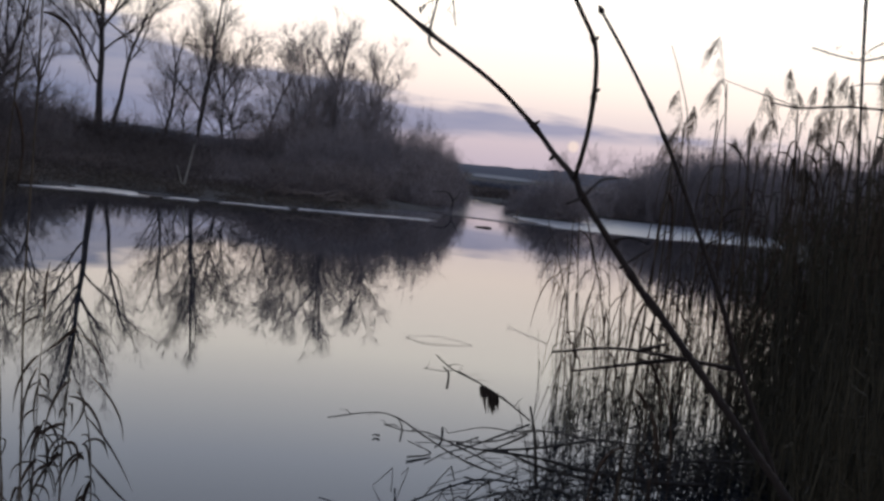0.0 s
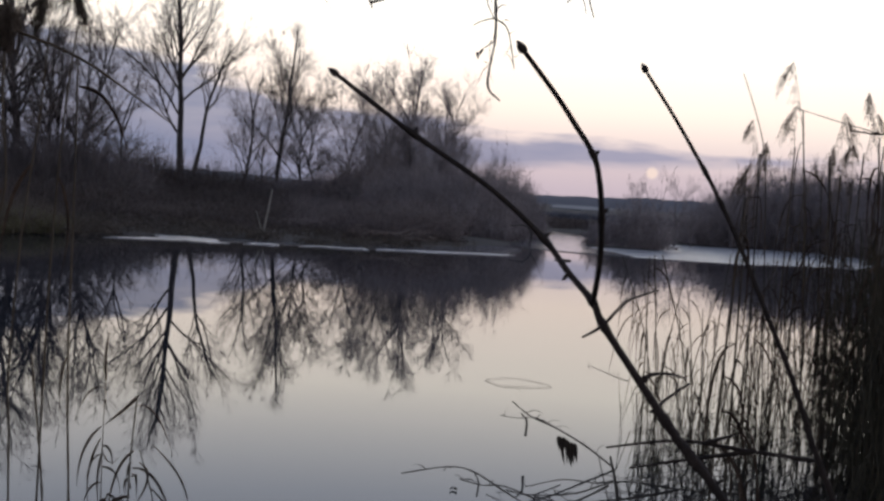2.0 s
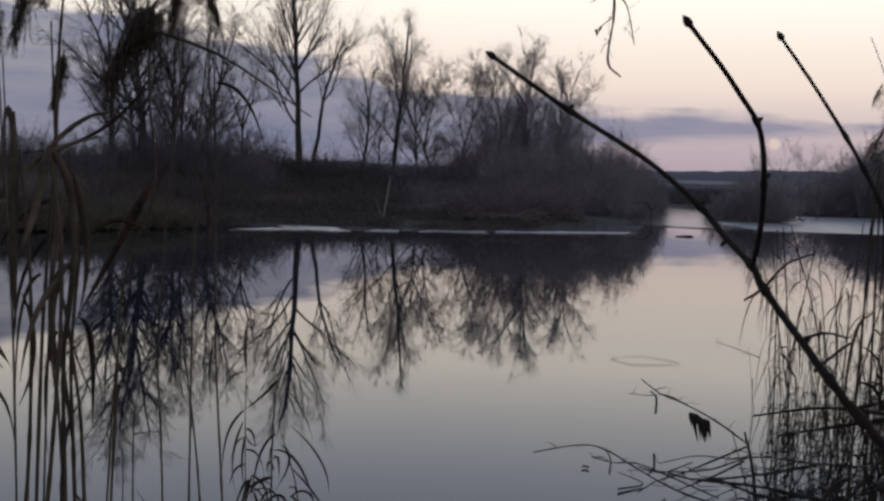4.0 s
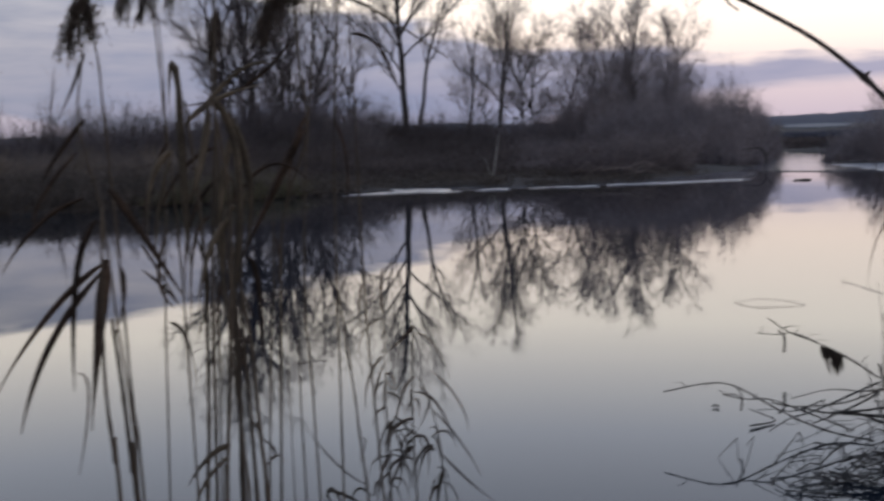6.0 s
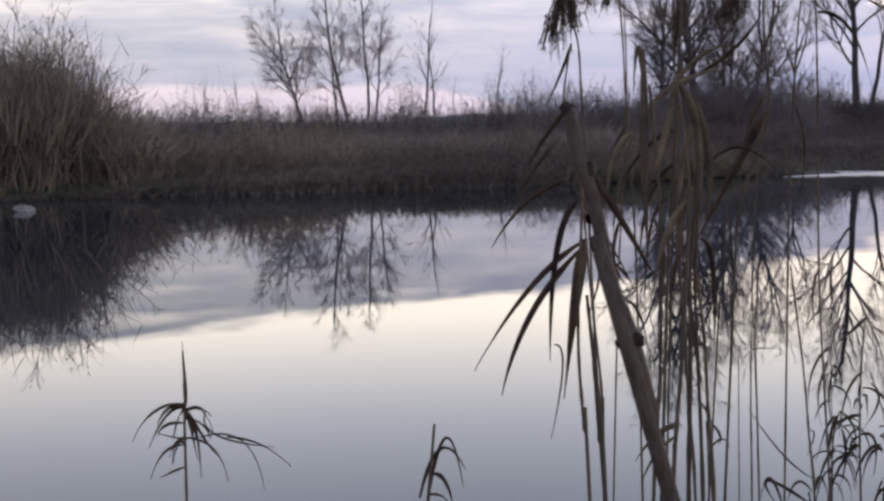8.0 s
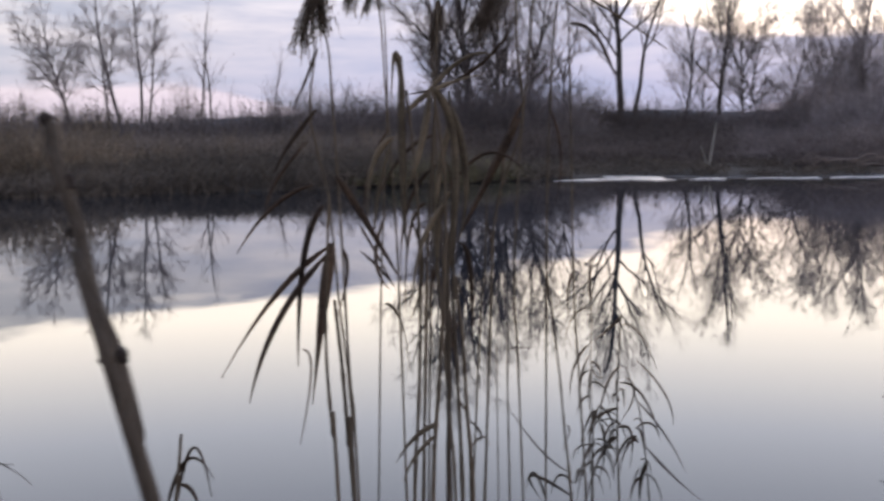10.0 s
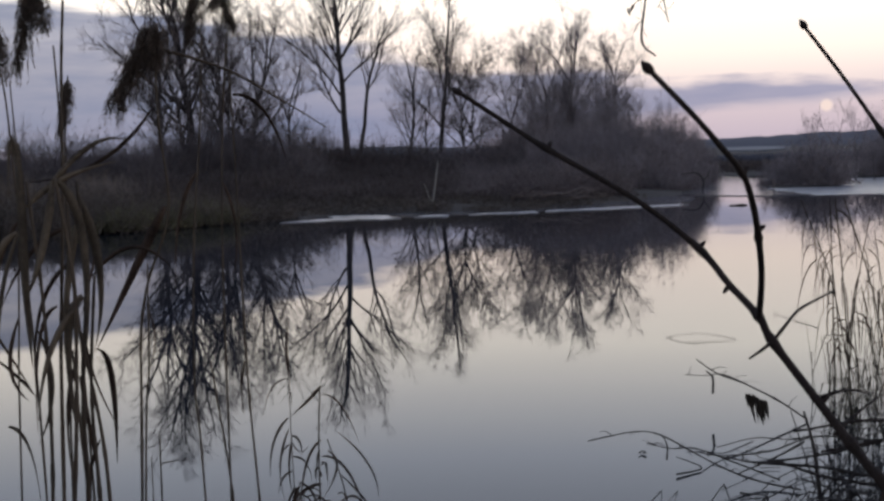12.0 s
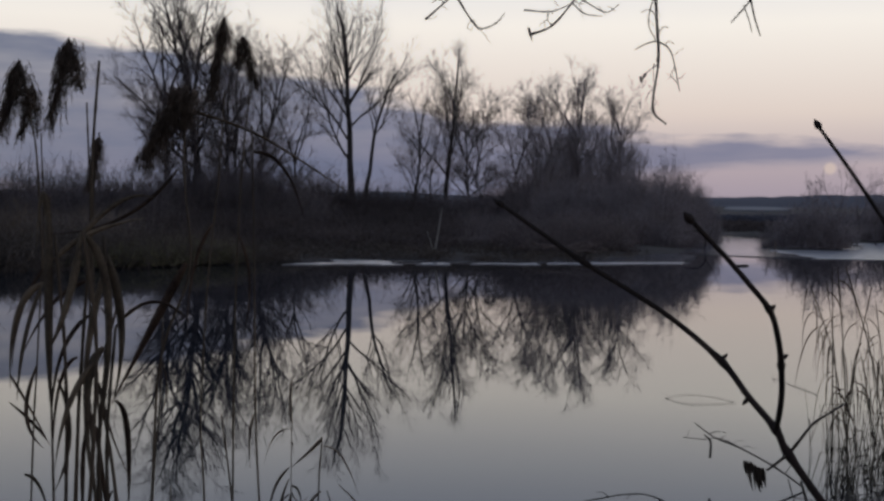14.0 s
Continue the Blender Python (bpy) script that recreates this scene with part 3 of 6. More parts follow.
for az, d, h, ang, fork, fz, lab in (
        (6.65, 78, 9.6, 26, 0.8, 0.6, "slim bare tree on the far bank"),
        (7.6, 80, 7.0, 32, 0.6, 1.0, "low bushy bare tree on the far bank"),
        (8.45, 80, 13.2, 24, 1.0, 1.0, "upright bare tree with a dense crown on the far bank"),
        (9.5, 79, 9.4, 36, 0.6, 1.2, "spreading bare tree on the far bank"),
        (10.4, 80, 9.2, 40, 0.5, 1.2, "spreading bare tree on the far bank"),
        (11.9, 80, 8.8, 34, 0.55, 1.2, "spreading bare tree on the far bank"),
        (12.7, 81, 10.4, 28, 0.7, 1.2, "upright bare tree on the far bank"),
        (13.6, 80, 9.6, 30, 0.7, 1.3, "dense bare tree on the far bank"),
        (14.4, 82, 11.6, 24, 0.9, 1.3, "tall dense bare tree on the far bank"),
        (15.2, 80, 10.6, 28, 0.75, 1.3, "dense bare tree on the far bank"),
        (16.1, 81, 9.4, 30, 0.7, 1.3, "dense bare tree on the far bank"),
        (16.9, 82, 10.2, 26, 0.8, 1.2, "dense bare tree on the far bank"),
        (17.8, 80, 6.6, 32, 0.6, 1.3, "low dense bare tree on the far bank"),
        (-16.6, 90, 11.0, 25, 1.0, 0.5, "slender bare sapling beyond the meadow"),
        (-16.1, 90, 9.0, 25, 1.0, 0.4, "slender bare sapling beyond the meadow"),
        (-15.0, 94, 5.6, 25, 1.0, 0.4, "thin bare sapling beyond the meadow"),
        (-13.3, 92, 8.2, 25, 1.0, 0.4, "thin bare sapling beyond the meadow"),
        (-12.0, 95, 5.6, 25, 1.0, 0.4, "thin bare sapling beyond the meadow"),
        (-11.1, 95, 6.4, 25, 1.0, 0.4, "thin bare sapling beyond the meadow"),
        (-9.6, 95, 5.8, 25, 1.0, 0.4, "thin bare sapling beyond the meadow"),
        (-25.6, 90, 6.2, 20, 1.0, 0.4, "thin bare sapling beyond the meadow"),
        (-24.6, 92, 5.4, 20, 1.0, 0.4, "thin bare sapling beyond the meadow"),
        (-27.2, 90, 5.8, 20, 1.0, 0.4, "thin bare sapling beyond the meadow")):
    x, y = at(az, d)
    # trees to the right and far left wear the colour with haze in it
    bare_tree(lab, x, y, int(az * 10) + 300, [dict(h=h, r=(0.012 if -5 < az < 12.5 else 0.0100) * h, angle=ang, fork=fork, clear=0.22, limbs=11 if fz > 0.5 else 7, fuzz=fz * 1.2, reach=0.40 if fz > 0.5 else 0.30)], twig=M_hazed_twig if az > 11.5 or az < -5 else None)


def lumpy(x, y, seed):
    """A slow up and down along a hedge, about 0.55 to 1.45."""
    return 1.0 + 0.55 * noise.noise((x * 0.16, y * 0.10, seed)) + 0.35 * noise.noise((x * 0.5, y * 0.2, seed + 9))


def thicket(name, label, spots, mat, seed, per=16, h=(1.5, 2.8), spread=0.5, r=0.011, kind="stuff", category="shrubs"):
    """A belt of leafless brush: clumps of forking thin stems."""
    rng = np.random.default_rng(seed)
    p0, p1, r0 = [], [], []
    for x, y, k in spots:
        z = max(ground_z(x, y), -0.1)
        for _ in range(per):
            b = np.array([x, y, z]) + np.append(rng.normal(0, 0.35, 2), 0)
            hh = rng.uniform(*h) * k
            t = b + np.array([rng.normal(0, spread), rng.normal(0, spread), hh])
            m = b + (t - b) * 0.5 + np.append(rng.normal(0, 0.12, 2), 0)
            p0 += [b, m]
            p1 += [m, t]
            r0 += [r * 1.3, r]
            for _ in range(2):
                s = rng.uniform(0.3, 0.95)
                q = b + (t - b) * s
                p0.append(q)
                p1.append(q + np.array([rng.normal(0, 0.3), rng.normal(0, 0.3), rng.uniform(0.1, 0.6)]) * hh * 0.4)
                r0.append(r * 0.8)
    return tagged(sticks(name, p0, p1, np.array(r0), np.array(r0) * 0.6, mat, cone=0.1), label, category, kind=kind)


def domes(name, label, spots, mat, seed, per=150, r=0.011, kind="stuff", category="shrubs"):
    """Rounded leafless bushes (x, y, radius, height): stems fanning out to an uneven dome, with fine shoots."""
    rng = np.random.default_rng(seed)
    p0, p1, r0 = [], [], []
    for x, y, rad, hh in spots:
        z = max(ground_z(x, y), -0.1) - 0.05
        for _ in range(int(per * rad * max(hh, 1.0) / 4)):
            b = np.array([x, y, z]) + np.append(rng.normal(0, rad * 0.3, 2), 0)
            a, e = rng.uniform(0, 2 * math.pi), math.asin(rng.uniform(0.12, 1.0))
            k = rng.uniform(0.3, 1.0) ** 0.6 * (1 + 0.16 * noise.noise((a * 1.3, e * 3, x)))
            t = np.array([x + rad * k * math.cos(e) * math.cos(a), y + rad * k * math.cos(e) * math.sin(a), z + hh * k * math.sin(e)])
            m = b * 0.45 + t * 0.55 + np.array([0, 0, -0.06 * hh]) + rng.normal(0, 0.08 * rad, 3)
            m[2] = max(m[2], z)
            p0 += [b, m]
            p1 += [m, t]
            r0 += [r * 1.5, r]
            d = t - m
            for _ in range(6):
                q = m + d * rng.uniform(0.1, 1.0)
                p0.append(q)
                p1.append(q + (d * 0.22 + rng.normal(0, 0.2, 3) * hh * 0.45) * rng.uniform(0.4, 0.8))
                r0.append(r * 0.6)
    return tagged(sticks(name, p0, p1, np.array(r0), np.array(r0) * 0.5, mat, cone=0.1), label, category, kind=kind)


rs = np.random.default_rng(5)
belt = []
for k in range(1600):
    az = rs.uniform(-32, 21) if k < 1300 else rs.uniform(0.8, 12.5)
    d = rs.uniform(66, 84) if az < 0.8 or az > 12.5 else rs.uniform(72, 77)
    x, y = at(az, d)
    belt.append((x, y, (0.95 + 0.25 * math.sin(az * 0.9) * math.sin(az * 0.37)) * (rs.uniform(0.7, 1.2) if rs.random() < 0.9 else rs.uniform(1.2, 1.6)) * lumpy(x, y, 2.0) * (0.96 if 0.8 < az < 12.5 else 1.0)))
thicket("point_scrub", "brush towards the end of the far bank, haze in its grey-brown colour", [q for q in belt if q[0] > q[1] * 0.14], M_point, 18, per=12, h=(1.5, 2.9), spread=0.7, r=0.011)
thicket("brush_belt", "dark leafless brush along the far bank", [q for q in belt if q[0] <= q[1] * 0.14], M_brush, 11, per=12, h=(1.5, 2.9), spread=0.7, r=0.011)
end_bush = []
for az, d, rad, h in ((17.3, 62, 2.2, 3.6), (18.3, 61, 2.0, 4.2), (19.3, 62, 2.0, 4.5), (20.1, 65, 1.7, 3.9), (20.7, 69, 1.5, 3.0), (21.2, 73, 1.1, 2.1), (18.8, 57, 1.8, 3.2), (19.8, 59, 1.4, 2.8), (20.4, 62, 1.1, 2.0),
                      (16.2, 60, 2.0, 3.4), (15.0, 63, 2.2, 3.8), (13.6, 62, 2.0, 3.2), (17.6, 55, 1.6, 2.2), (19.4, 54.5, 1.1, 1.5), (16.4, 54, 1.3, 1.6), (20.3, 57.5, 0.8, 1.2), (14.4, 55, 1.6, 1.9)):
    end_bush.append((*at(az, d), rad * 1.05, h * 1.1))
domes("point_bushes", "rounded leafless bushes at the end of the far bank", end_bush, M_hazed_twig, 12, per=330, r=0.010)
copse = []
for az, d, rad, h in ((12.3, 78, 2.2, 5.6), (13.3, 79, 2.3, 6.8), (14.1, 80, 2.3, 8.4), (14.9, 80, 2.2, 7.6), (15.8, 79, 2.4, 7.2), (16.6, 80, 2.2, 8.0), (17.3, 78, 2.0, 6.2)):
    copse.append((*at(az, d), rad, h))
domes("copse", "tall hazy thicket of fine shoots among the bank trees", copse, M_hazed_twig, 34, per=140, r=0.0085)
hedge = []
for k in range(84):
    az = -31 + 45 * (k + rs.random()) / 84
    h = rs.uniform(2.2, 3.4) * float(np.interp(az, [-31, -13, -9, 0, 2, 8, 10], [1.12, 1.12, 1.4, 1.4, 1.0, 1.0, 1.3]))
    if 1.0 < az < 12.5:
        hedge.append((*at(az, rs.uniform(72, 77)), h * 0.9, h * 0.86))
    else:
        hedge.append((*at(az, rs.uniform(61, 72)), h * rs.uniform(0.55, 0.9), h))
for k in range(16):
    az = -12 + 14 * (k + rs.random()) / 16
    h = rs.uniform(2.6, 3.9)
    hedge.append((*at(az, rs.uniform(60, 64)), h * 0.75, h))
domes("bank_hedge", "uneven rounded leafless bushes along the far bank", hedge, M_twig, 31, per=66, r=0.0125)
under = []
for az, d, rad, h in ((-5.6, 64, 2.2, 3.6), (-4.4, 63, 2.2, 4.4), (-3.2, 63, 2.4, 4.6), (-2.2, 62.5, 2.2, 4.8), (-1.2, 63, 2.3, 4.5), (-0.2, 63.5, 2.2, 4.6), (0.9, 64, 2.0, 3.8), (1.9, 65, 1.8, 3.0)):
    under.append((*at(az, d), rad, h))
domes("willow_thicket", "dense dark willow shoots under the far bank trees", under, M_twig, 32, per=210)
closing = []
for _ in range(420):
    az = rs.uniform(19.5, 27.0)
    x, y = at(az, rs.uniform(97, 125))
    closing.append((x, y, rs.uniform(0.35, 0.75)))
thicket("channel_end_brush", "dull leafless brush closing the end of the channel", closing, M_brush, 21, per=10, h=(0.5, 1.3), spread=0.6, r=0.02)
far_hedge = []
for _ in range(260):
    far_hedge.append((*at(rs.uniform(19.5, 29), rs.uniform(150, 185)), rs.uniform(0.7, 1.1)))
# the hedge shares the ridge's haze-tinted colour
thicket("far_hedge", "hedge across the distant fields, haze painted into its grey", far_hedge, M_hill, 23, per=9, h=(0.7, 1.5), spread=0.9, r=0.05)
right_bush = []
for k in range(90):
    az = 22.9 + 22 * (k + rs.random()) / 90
    d = rs.uniform(55, 66) if az < 28 else rs.uniform(66, 80)
    x, y = at(az, d)
    if land(x, y) > 0.2:
        h = 1.5 + d * math.tan(radians(float(np.interp(az, [22.7, 23.6, 24.2, 25.0, 25.8, 27.0, 28.2, 30.0, 45], [-0.7, -0.2, 0.15, 0.8, 1.3, 1.7, 1.9, 2.0, 2.4]))))
        h *= rs.uniform(0.8, 1.1)
        right_bush.append((x, y, max(0.8, h * 0.65), h))
# haze over the channel is put into these bushes' colour
domes("right_bank_brush", "dark rounded leafless bushes on the bank across the channel", right_bush, M_hazed_twig, 13, per=120)
for az, d, h in ((26.2, 64, 3.4), (27.2, 66, 4.2), (27.9, 65, 4.3), (28.7, 68, 3.9), (30.6, 74, 4.0)):
    bare_tree("slight bare tree rising from the channel bushes", *at(az, d), int(az * 10) + 900, [dict(h=h, r=0.05, angle=30, fork=0.6, clear=0.3, limbs=8, fuzz=1.0)], twig=M_hazed_twig)
edge_litter = []
for k in range(120):
    s = k / 119
    edge_litter.append((15.6 + 6.5 * s + rs.normal(0, 0.1), float(np.interp(s, [0, 0.25, 0.45, 1], [43.4, 45.6, 43.6, 41.2])) + rs.normal(0, 0.12), rs.uniform(0.5, 1.3)))
thicket("ice_edge_litter", "dark line of broken reeds frozen in the ice edge", edge_litter, M_brush, 41, per=7, h=(0.03, 0.12), spread=0.14, r=0.012, category="debris")
side_brush = []
for k in range(54):
    az = 30.4 + 18 * (k + rs.random()) / 54
    d = rs.uniform(77, 86)
    h = 1.5 + d * math.tan(radians(float(np.interp(az, [30.4, 31.6, 33, 36, 49], [2.0, 2.8, 3.4, 3.6, 3.8])))) * rs.uniform(0.75, 1.05)
    side_brush.append((*at(az, d), h * 0.6, h))
# this brush too has its haze in the colour
domes("side_bank_brush", "tall dull leafless brush on the bank behind the reeds", side_brush, M_hazed_twig, 22, per=48, r=0.027)
near_bush = []
for _ in range(110):
    az = rs.uniform(-40, -30.0)
    d = rs.uniform(33, 40)
    x, y = at(az, d)
    near_bush.append((x, y, float(np.interp(az, [-40, -34.2, -32.6, -30.0], [1.0, 1.0, 0.6, 0.35])) * rs.uniform(0.75, 1.1)))
thicket("rounded_bush", "large rounded leafless bush on the lake bank", near_bush, M_bush, 14, per=40, h=(2.6, 4.6), spread=0.8, r=0.012)
bank_bush = []
for az, d, rad, h in ((-26.6, 33.6, 1.5, 2.0), (-25.4, 34, 1.7, 2.4), (-24.0, 34.6, 1.8, 2.5), (-22.6, 35.2, 1.6, 2.2), (-21.4, 36, 1.3, 1.6), (-30.8, 37, 2.0, 2.6), (-29.2, 37.5, 1.8, 2.2), (-27.8, 37, 1.6, 1.9), (-26.3, 36, 1.5, 1.7), (-24.6, 37, 1.6, 1.9), (-22.9, 38, 1.6, 1.9), (-30.0, 34.6, 1.2, 1.2), (-28.2, 34.5, 1.2, 1.1), (-20.6, 41, 1.5, 1.8), (-18.3, 42, 1.3, 1.5), (-25.6, 44, 1.9, 2.2), (-21.5, 47, 2.0, 2.5), (-15.5, 46, 1.4, 1.6), (-12.0, 48, 1.5, 1.9), (-8.2, 50, 1.7, 2.0)):
    bank_bush.append((*at(az, d), rad, h))
domes("bank_bushes", "low rounded leafless bushes on the near part of the bank", bank_bush, M_bush, 33, per=190, r=0.009)
heath = []
for k in range(2100):
    az = rs.uniform(-33, 20.5) if k < 1300 else rs.uniform(0.4, 12.5)
    d = rs.uniform(44, 68) if k < 1300 else rs.uniform(44, 73)
    x, y = at(az, d)
    if land(x, y) > 2.0:
        rise = max(0.2, (0.0473 * d - 1.69) * 0.72) if 0.6 < az < 12.5 else 1.0
        heath.append((x, y, (0.7 + 0.3 * rs.random()) * rise))
thicket("point_meadow_scrub", "grey-brown low scrub on the end of the flood meadow", [q for q in heath if q[0] > q[1] * 0.16], M_point, 19, per=12, h=(0.7, 1.7), spread=0.4, r=0.012)
thicket("dry_meadow_scrub", "dry tan-brown low scrub on the flood meadow", [q for q in heath if q[0] <= -q[1] * 0.11], M_dry, 20, per=12, h=(0.7, 1.5), spread=0.4, r=0.012)
thicket("meadow_scrub", "dark brown low scrub on the flood meadow", [q for q in heath if -q[1] * 0.11 < q[0] <= q[1] * 0.16], M_brush, 16, per=12, h=(0.7, 1.7), spread=0.4, r=0.012)
sedge = []
for _ in range(1900):
    x = rs.uniform(-26, 13.5) if rs.random() < 0.4 else rs.uniform(-26, 0.5)
    y = shore_y(x) + rs.uniform(0.0, 1.0) ** 2 * 8 - 0.3
    if land(x, y) < -0.2:
        continue
    tall = float(np.interp(x, [-17, -14.5, -1.6, -1.4], [0.35, 1.15, 1.15, 0.5]))
    sedge.append((x, y, tall * (0.8 + 0.4 * noise.noise((x * 0.5, y * 0.5, 1)))))
thicket("bank_sedge", "dead brown sedge and grass along the water", sedge, M_sedge, 15, per=10, h=(0.35, 0.8), spread=0.18, r=0.010, category="grass")

shore_bush = []
for k in range(46):
    x = -0.4 + 14.2 * (k + rs.random()) / 46
    y = shore_y(x) + rs.uniform(1.6, 5.0)
    h = rs.uniform(0.3, 0.6) if x < 8.5 else rs.uniform(1.0, 2.0)
    shore_bush.append((x, y, h * rs.uniform(0.8, 1.3), h))
domes("shore_brush", "low dark leafless brush just above the ice", [q for q in shore_bush if q[0] < 8.5], M_brush, 35, per=190, r=0.010)
domes("point_shore_brush", "grey-brown leafless brush above the ice of the point", [q for q in shore_bush if q[0] >= 8.5], M_point, 37, per=190, r=0.010)
straw = []
for _ in range(620):
    x = rs.uniform(-5.4, -1.4)
    y = shore_y(x) + 0.2 + rs.random() ** 1.5 * 2.6
    straw.append((x, y, rs.uniform(0.6, 1.1) * float(np.interp(x, [-5.4, -4.6, -2.2, -1.4], [0.3, 0.8, 0.8, 0.3]))))
thicket("straw_bank", "bleached straw-coloured grass at the water's edge", straw, M_straw, 36, per=14, h=(0.3, 0.75), spread=0.16, r=0.010, category="grass")

turf = []
for _ in range(420):
    x, y = at(rs.uniform(-39, -28.5), rs.uniform(31, 37))
    if land(x, y) > 0.6:
        turf.append((x, y, rs.uniform(0.6, 1.2)))
thicket("bank_grass", "dull green winter grass on the lake bank", turf, M_grass, 17, per=14, h=(0.10, 0.26), spread=0.10, r=0.012, category="grass")
birch = tagged(new("birch_stem"), "pale leaning birch stem on the far shore", "tree")
birch.location = (5.72, 41.0, ground_z(5.72, 41.0))
tube("trunk", [(-0.15, 0, -0.1), (0, 0, 0.8), (0.12, 0, 1.6)], 0.045, 0.02, M_birch, birch)
tube("side_stem", [(-0.1, 0.05, -0.1), (-0.3, 0, 0.5), (-0.4, 0, 0.8)], 0.025, 0.012, M_birch, birch)
arch = tagged(new("dead_branch"), "dark bent dead branch standing on the ice", "branch")
tube("limb", [(19.6, 51.3, -0.02), (19.65, 51.3, 0.5), (19.3, 51.3, 0.85), (18.6, 51.3, 0.8)], 0.05, 0.02, M_bark, arch, rough=0.1)
tube("limb", [(19.62, 51.3, 0.45), (19.9, 51.4, 0.7), (20.0, 51.4, 0.95)], 0.03, 0.012, M_bark, arch)
stake = tagged(new("stake"), "short pale wooden stake at the edge of the ice", "stake")
tube("post", [(22.9, 51.0, -0.1), (22.93, 51.0, 0.25), (22.9, 51.0, 0.45)], 0.05, 0.045, M_fallen, stake)


# ---- builders for the near things ----
def bud(p, q, r, parent):
    """A pointed winter bud from p towards q."""
    p, q = Vector(p), Vector(q)
    path = [p.lerp(q, k / 6) for k in range(7)]
    prof = (0.55, 0.95, 1.05, 1.0, 0.8, 0.45, 0.12)
    v, f = tube_data(path, lambda s: r * prof[min(6, int(round(s * 6)))], 7)
    return mesh_object("bud", v, f, M_bud, parent)


def plume_mesh(parent, curve, width, count, seed, flag=0.0):
    """A reed's flower plume: many drooping hairy sprays along a nodding rachis."""
    rng = np.random.default_rng(seed)
    a, b, c = (np.array(q) for q in curve)
    p0, p1, r0 = [], [], []
    droop = c - b
    ln = max(np.linalg.norm(droop), 1e-6)
    droop = droop / ln
    lean = np.array([droop[0], droop[1], 0.0])
    lean /= max(np.linalg.norm(lean), 1e-6)

    def at_s(s):
        return a + (b - a) * (s / 0.55) if s < 0.55 else b + (c - b) * ((s - 0.55) / 0.45)
    prev = at_s(0)
    for k in range(1, 13):
        q = at_s(k / 12)
        p0.append(prev), p1.append(q), r0.append(0.0016 - 0.0009 * k / 12)
        prev = q
    for _ in range(int(count * 2.3)):
        s = rng.uniform(0.04, 1.0)
        q = at_s(s) + rng.normal(0, width * 0.04, 3)
        along = (b - a) if s < 0.45 else (c - b)
        along = along / max(np.linalg.norm(along), 1e-6)
        out_dir = rng.normal(0, 1, 3)
        out_dir += lean * flag
        out_dir -= along * out_dir.dot(along)
        out_dir /= np.linalg.norm(out_dir)
        d = along * 0.6 + out_dir * rng.uniform(0.15, 0.9) + np.array([0, 0, -0.25])
        d /= np.linalg.norm(d)
        size = width * rng.uniform(0.35, 1.25) * min(1.0, 0.45 + 2.0 * s) * (1.0 if s < 0.75 else 1.0 - 1.3 * (s - 0.75))
        m = q + d * size * 0.5
        e = m + (d * 0.35 + np.array([0, 0, -0.8]) + droop * 0.25 + rng.normal(0, 0.10, 3)) * size * 0.7
        p0 += [q, m]
        p1 += [m, e]
        r0 += [0.0005, 0.0006]
        for _ in range(6):
            g = q + (m - q) * rng.uniform(0.2, 1.0) if rng.random() < 0.4 else m + (e - m) * rng.random()
            p0.append(g)
            p1.append(g + (d * 0.35 + rng.normal(0, 0.25, 3) + np.array([0, 0, -0.55])) * size * rng.uniform(0.12, 0.34))
            r0.append(0.0005)
    r0 = np.array(r0)
    return sticks("plume", p0, p1, r0, r0 * 0.5, M_plume, parent, cone=0.00095)


def rock(x, y, size, label):
    """A weathered stone, half bedded in the bank."""
    bm = bmesh.new()
    bmesh.ops.create_icosphere(bm, subdivisions=3, radius=size)
    for v in bm.verts:
        k = 1 + 0.55 * noise.noise(v.co * 1.3 / size) + 0.22 * noise.noise(v.co * 3.5 / size)
        v.co = Vector((v.co.x * 1.3 * k, v.co.y * k, v.co.z * 0.7 * k))
    me = bpy.data.meshes.new("stone")
    bm.to_mesh(me)
    bm.free()
    me.materials.append(M_stone)
    ob = tagged(new("stone", me), label, "stone")
    ob.location = (x, y, 0.02)
    return ob


REED_COUNT = [0]


def reed(points, label, r, leaves, plume=None, group="reeds at the near edge"):
    """One reed: a jointed stem, each leaf, and its plume."""
    REED_COUNT[0] += 1
    ob = tagged(new("reed"), label, "reed", group=group)
    pts = [Vector(p) for p in points]
    n = max(4, int(sum((b - a).length for a, b in zip(pts, pts[1:])) / 0.16))
    tube("stem", pts, r * 0.92, r * 0.55, M_reed, ob, steps=max(8, 3 * n // len(pts)), sides=7, nodes=[(k + 0.5) / n for k in range(n)], swell=1.3)
    for a, b, c, wd in leaves:
        blade("leaf", a, b, c, wd * 0.76, M_pale_leaf if "pale" in label or "crowded" in label else M_leaf, ob, twist=0.9 * math.sin(wd * 9000 + REED_COUNT[0]))
    if plume:
        plume_mesh(ob, plume[0], plume[1], plume[2], 700 + REED_COUNT[0], 1.6 if group == "reed bed" else 0.3)
    return ob


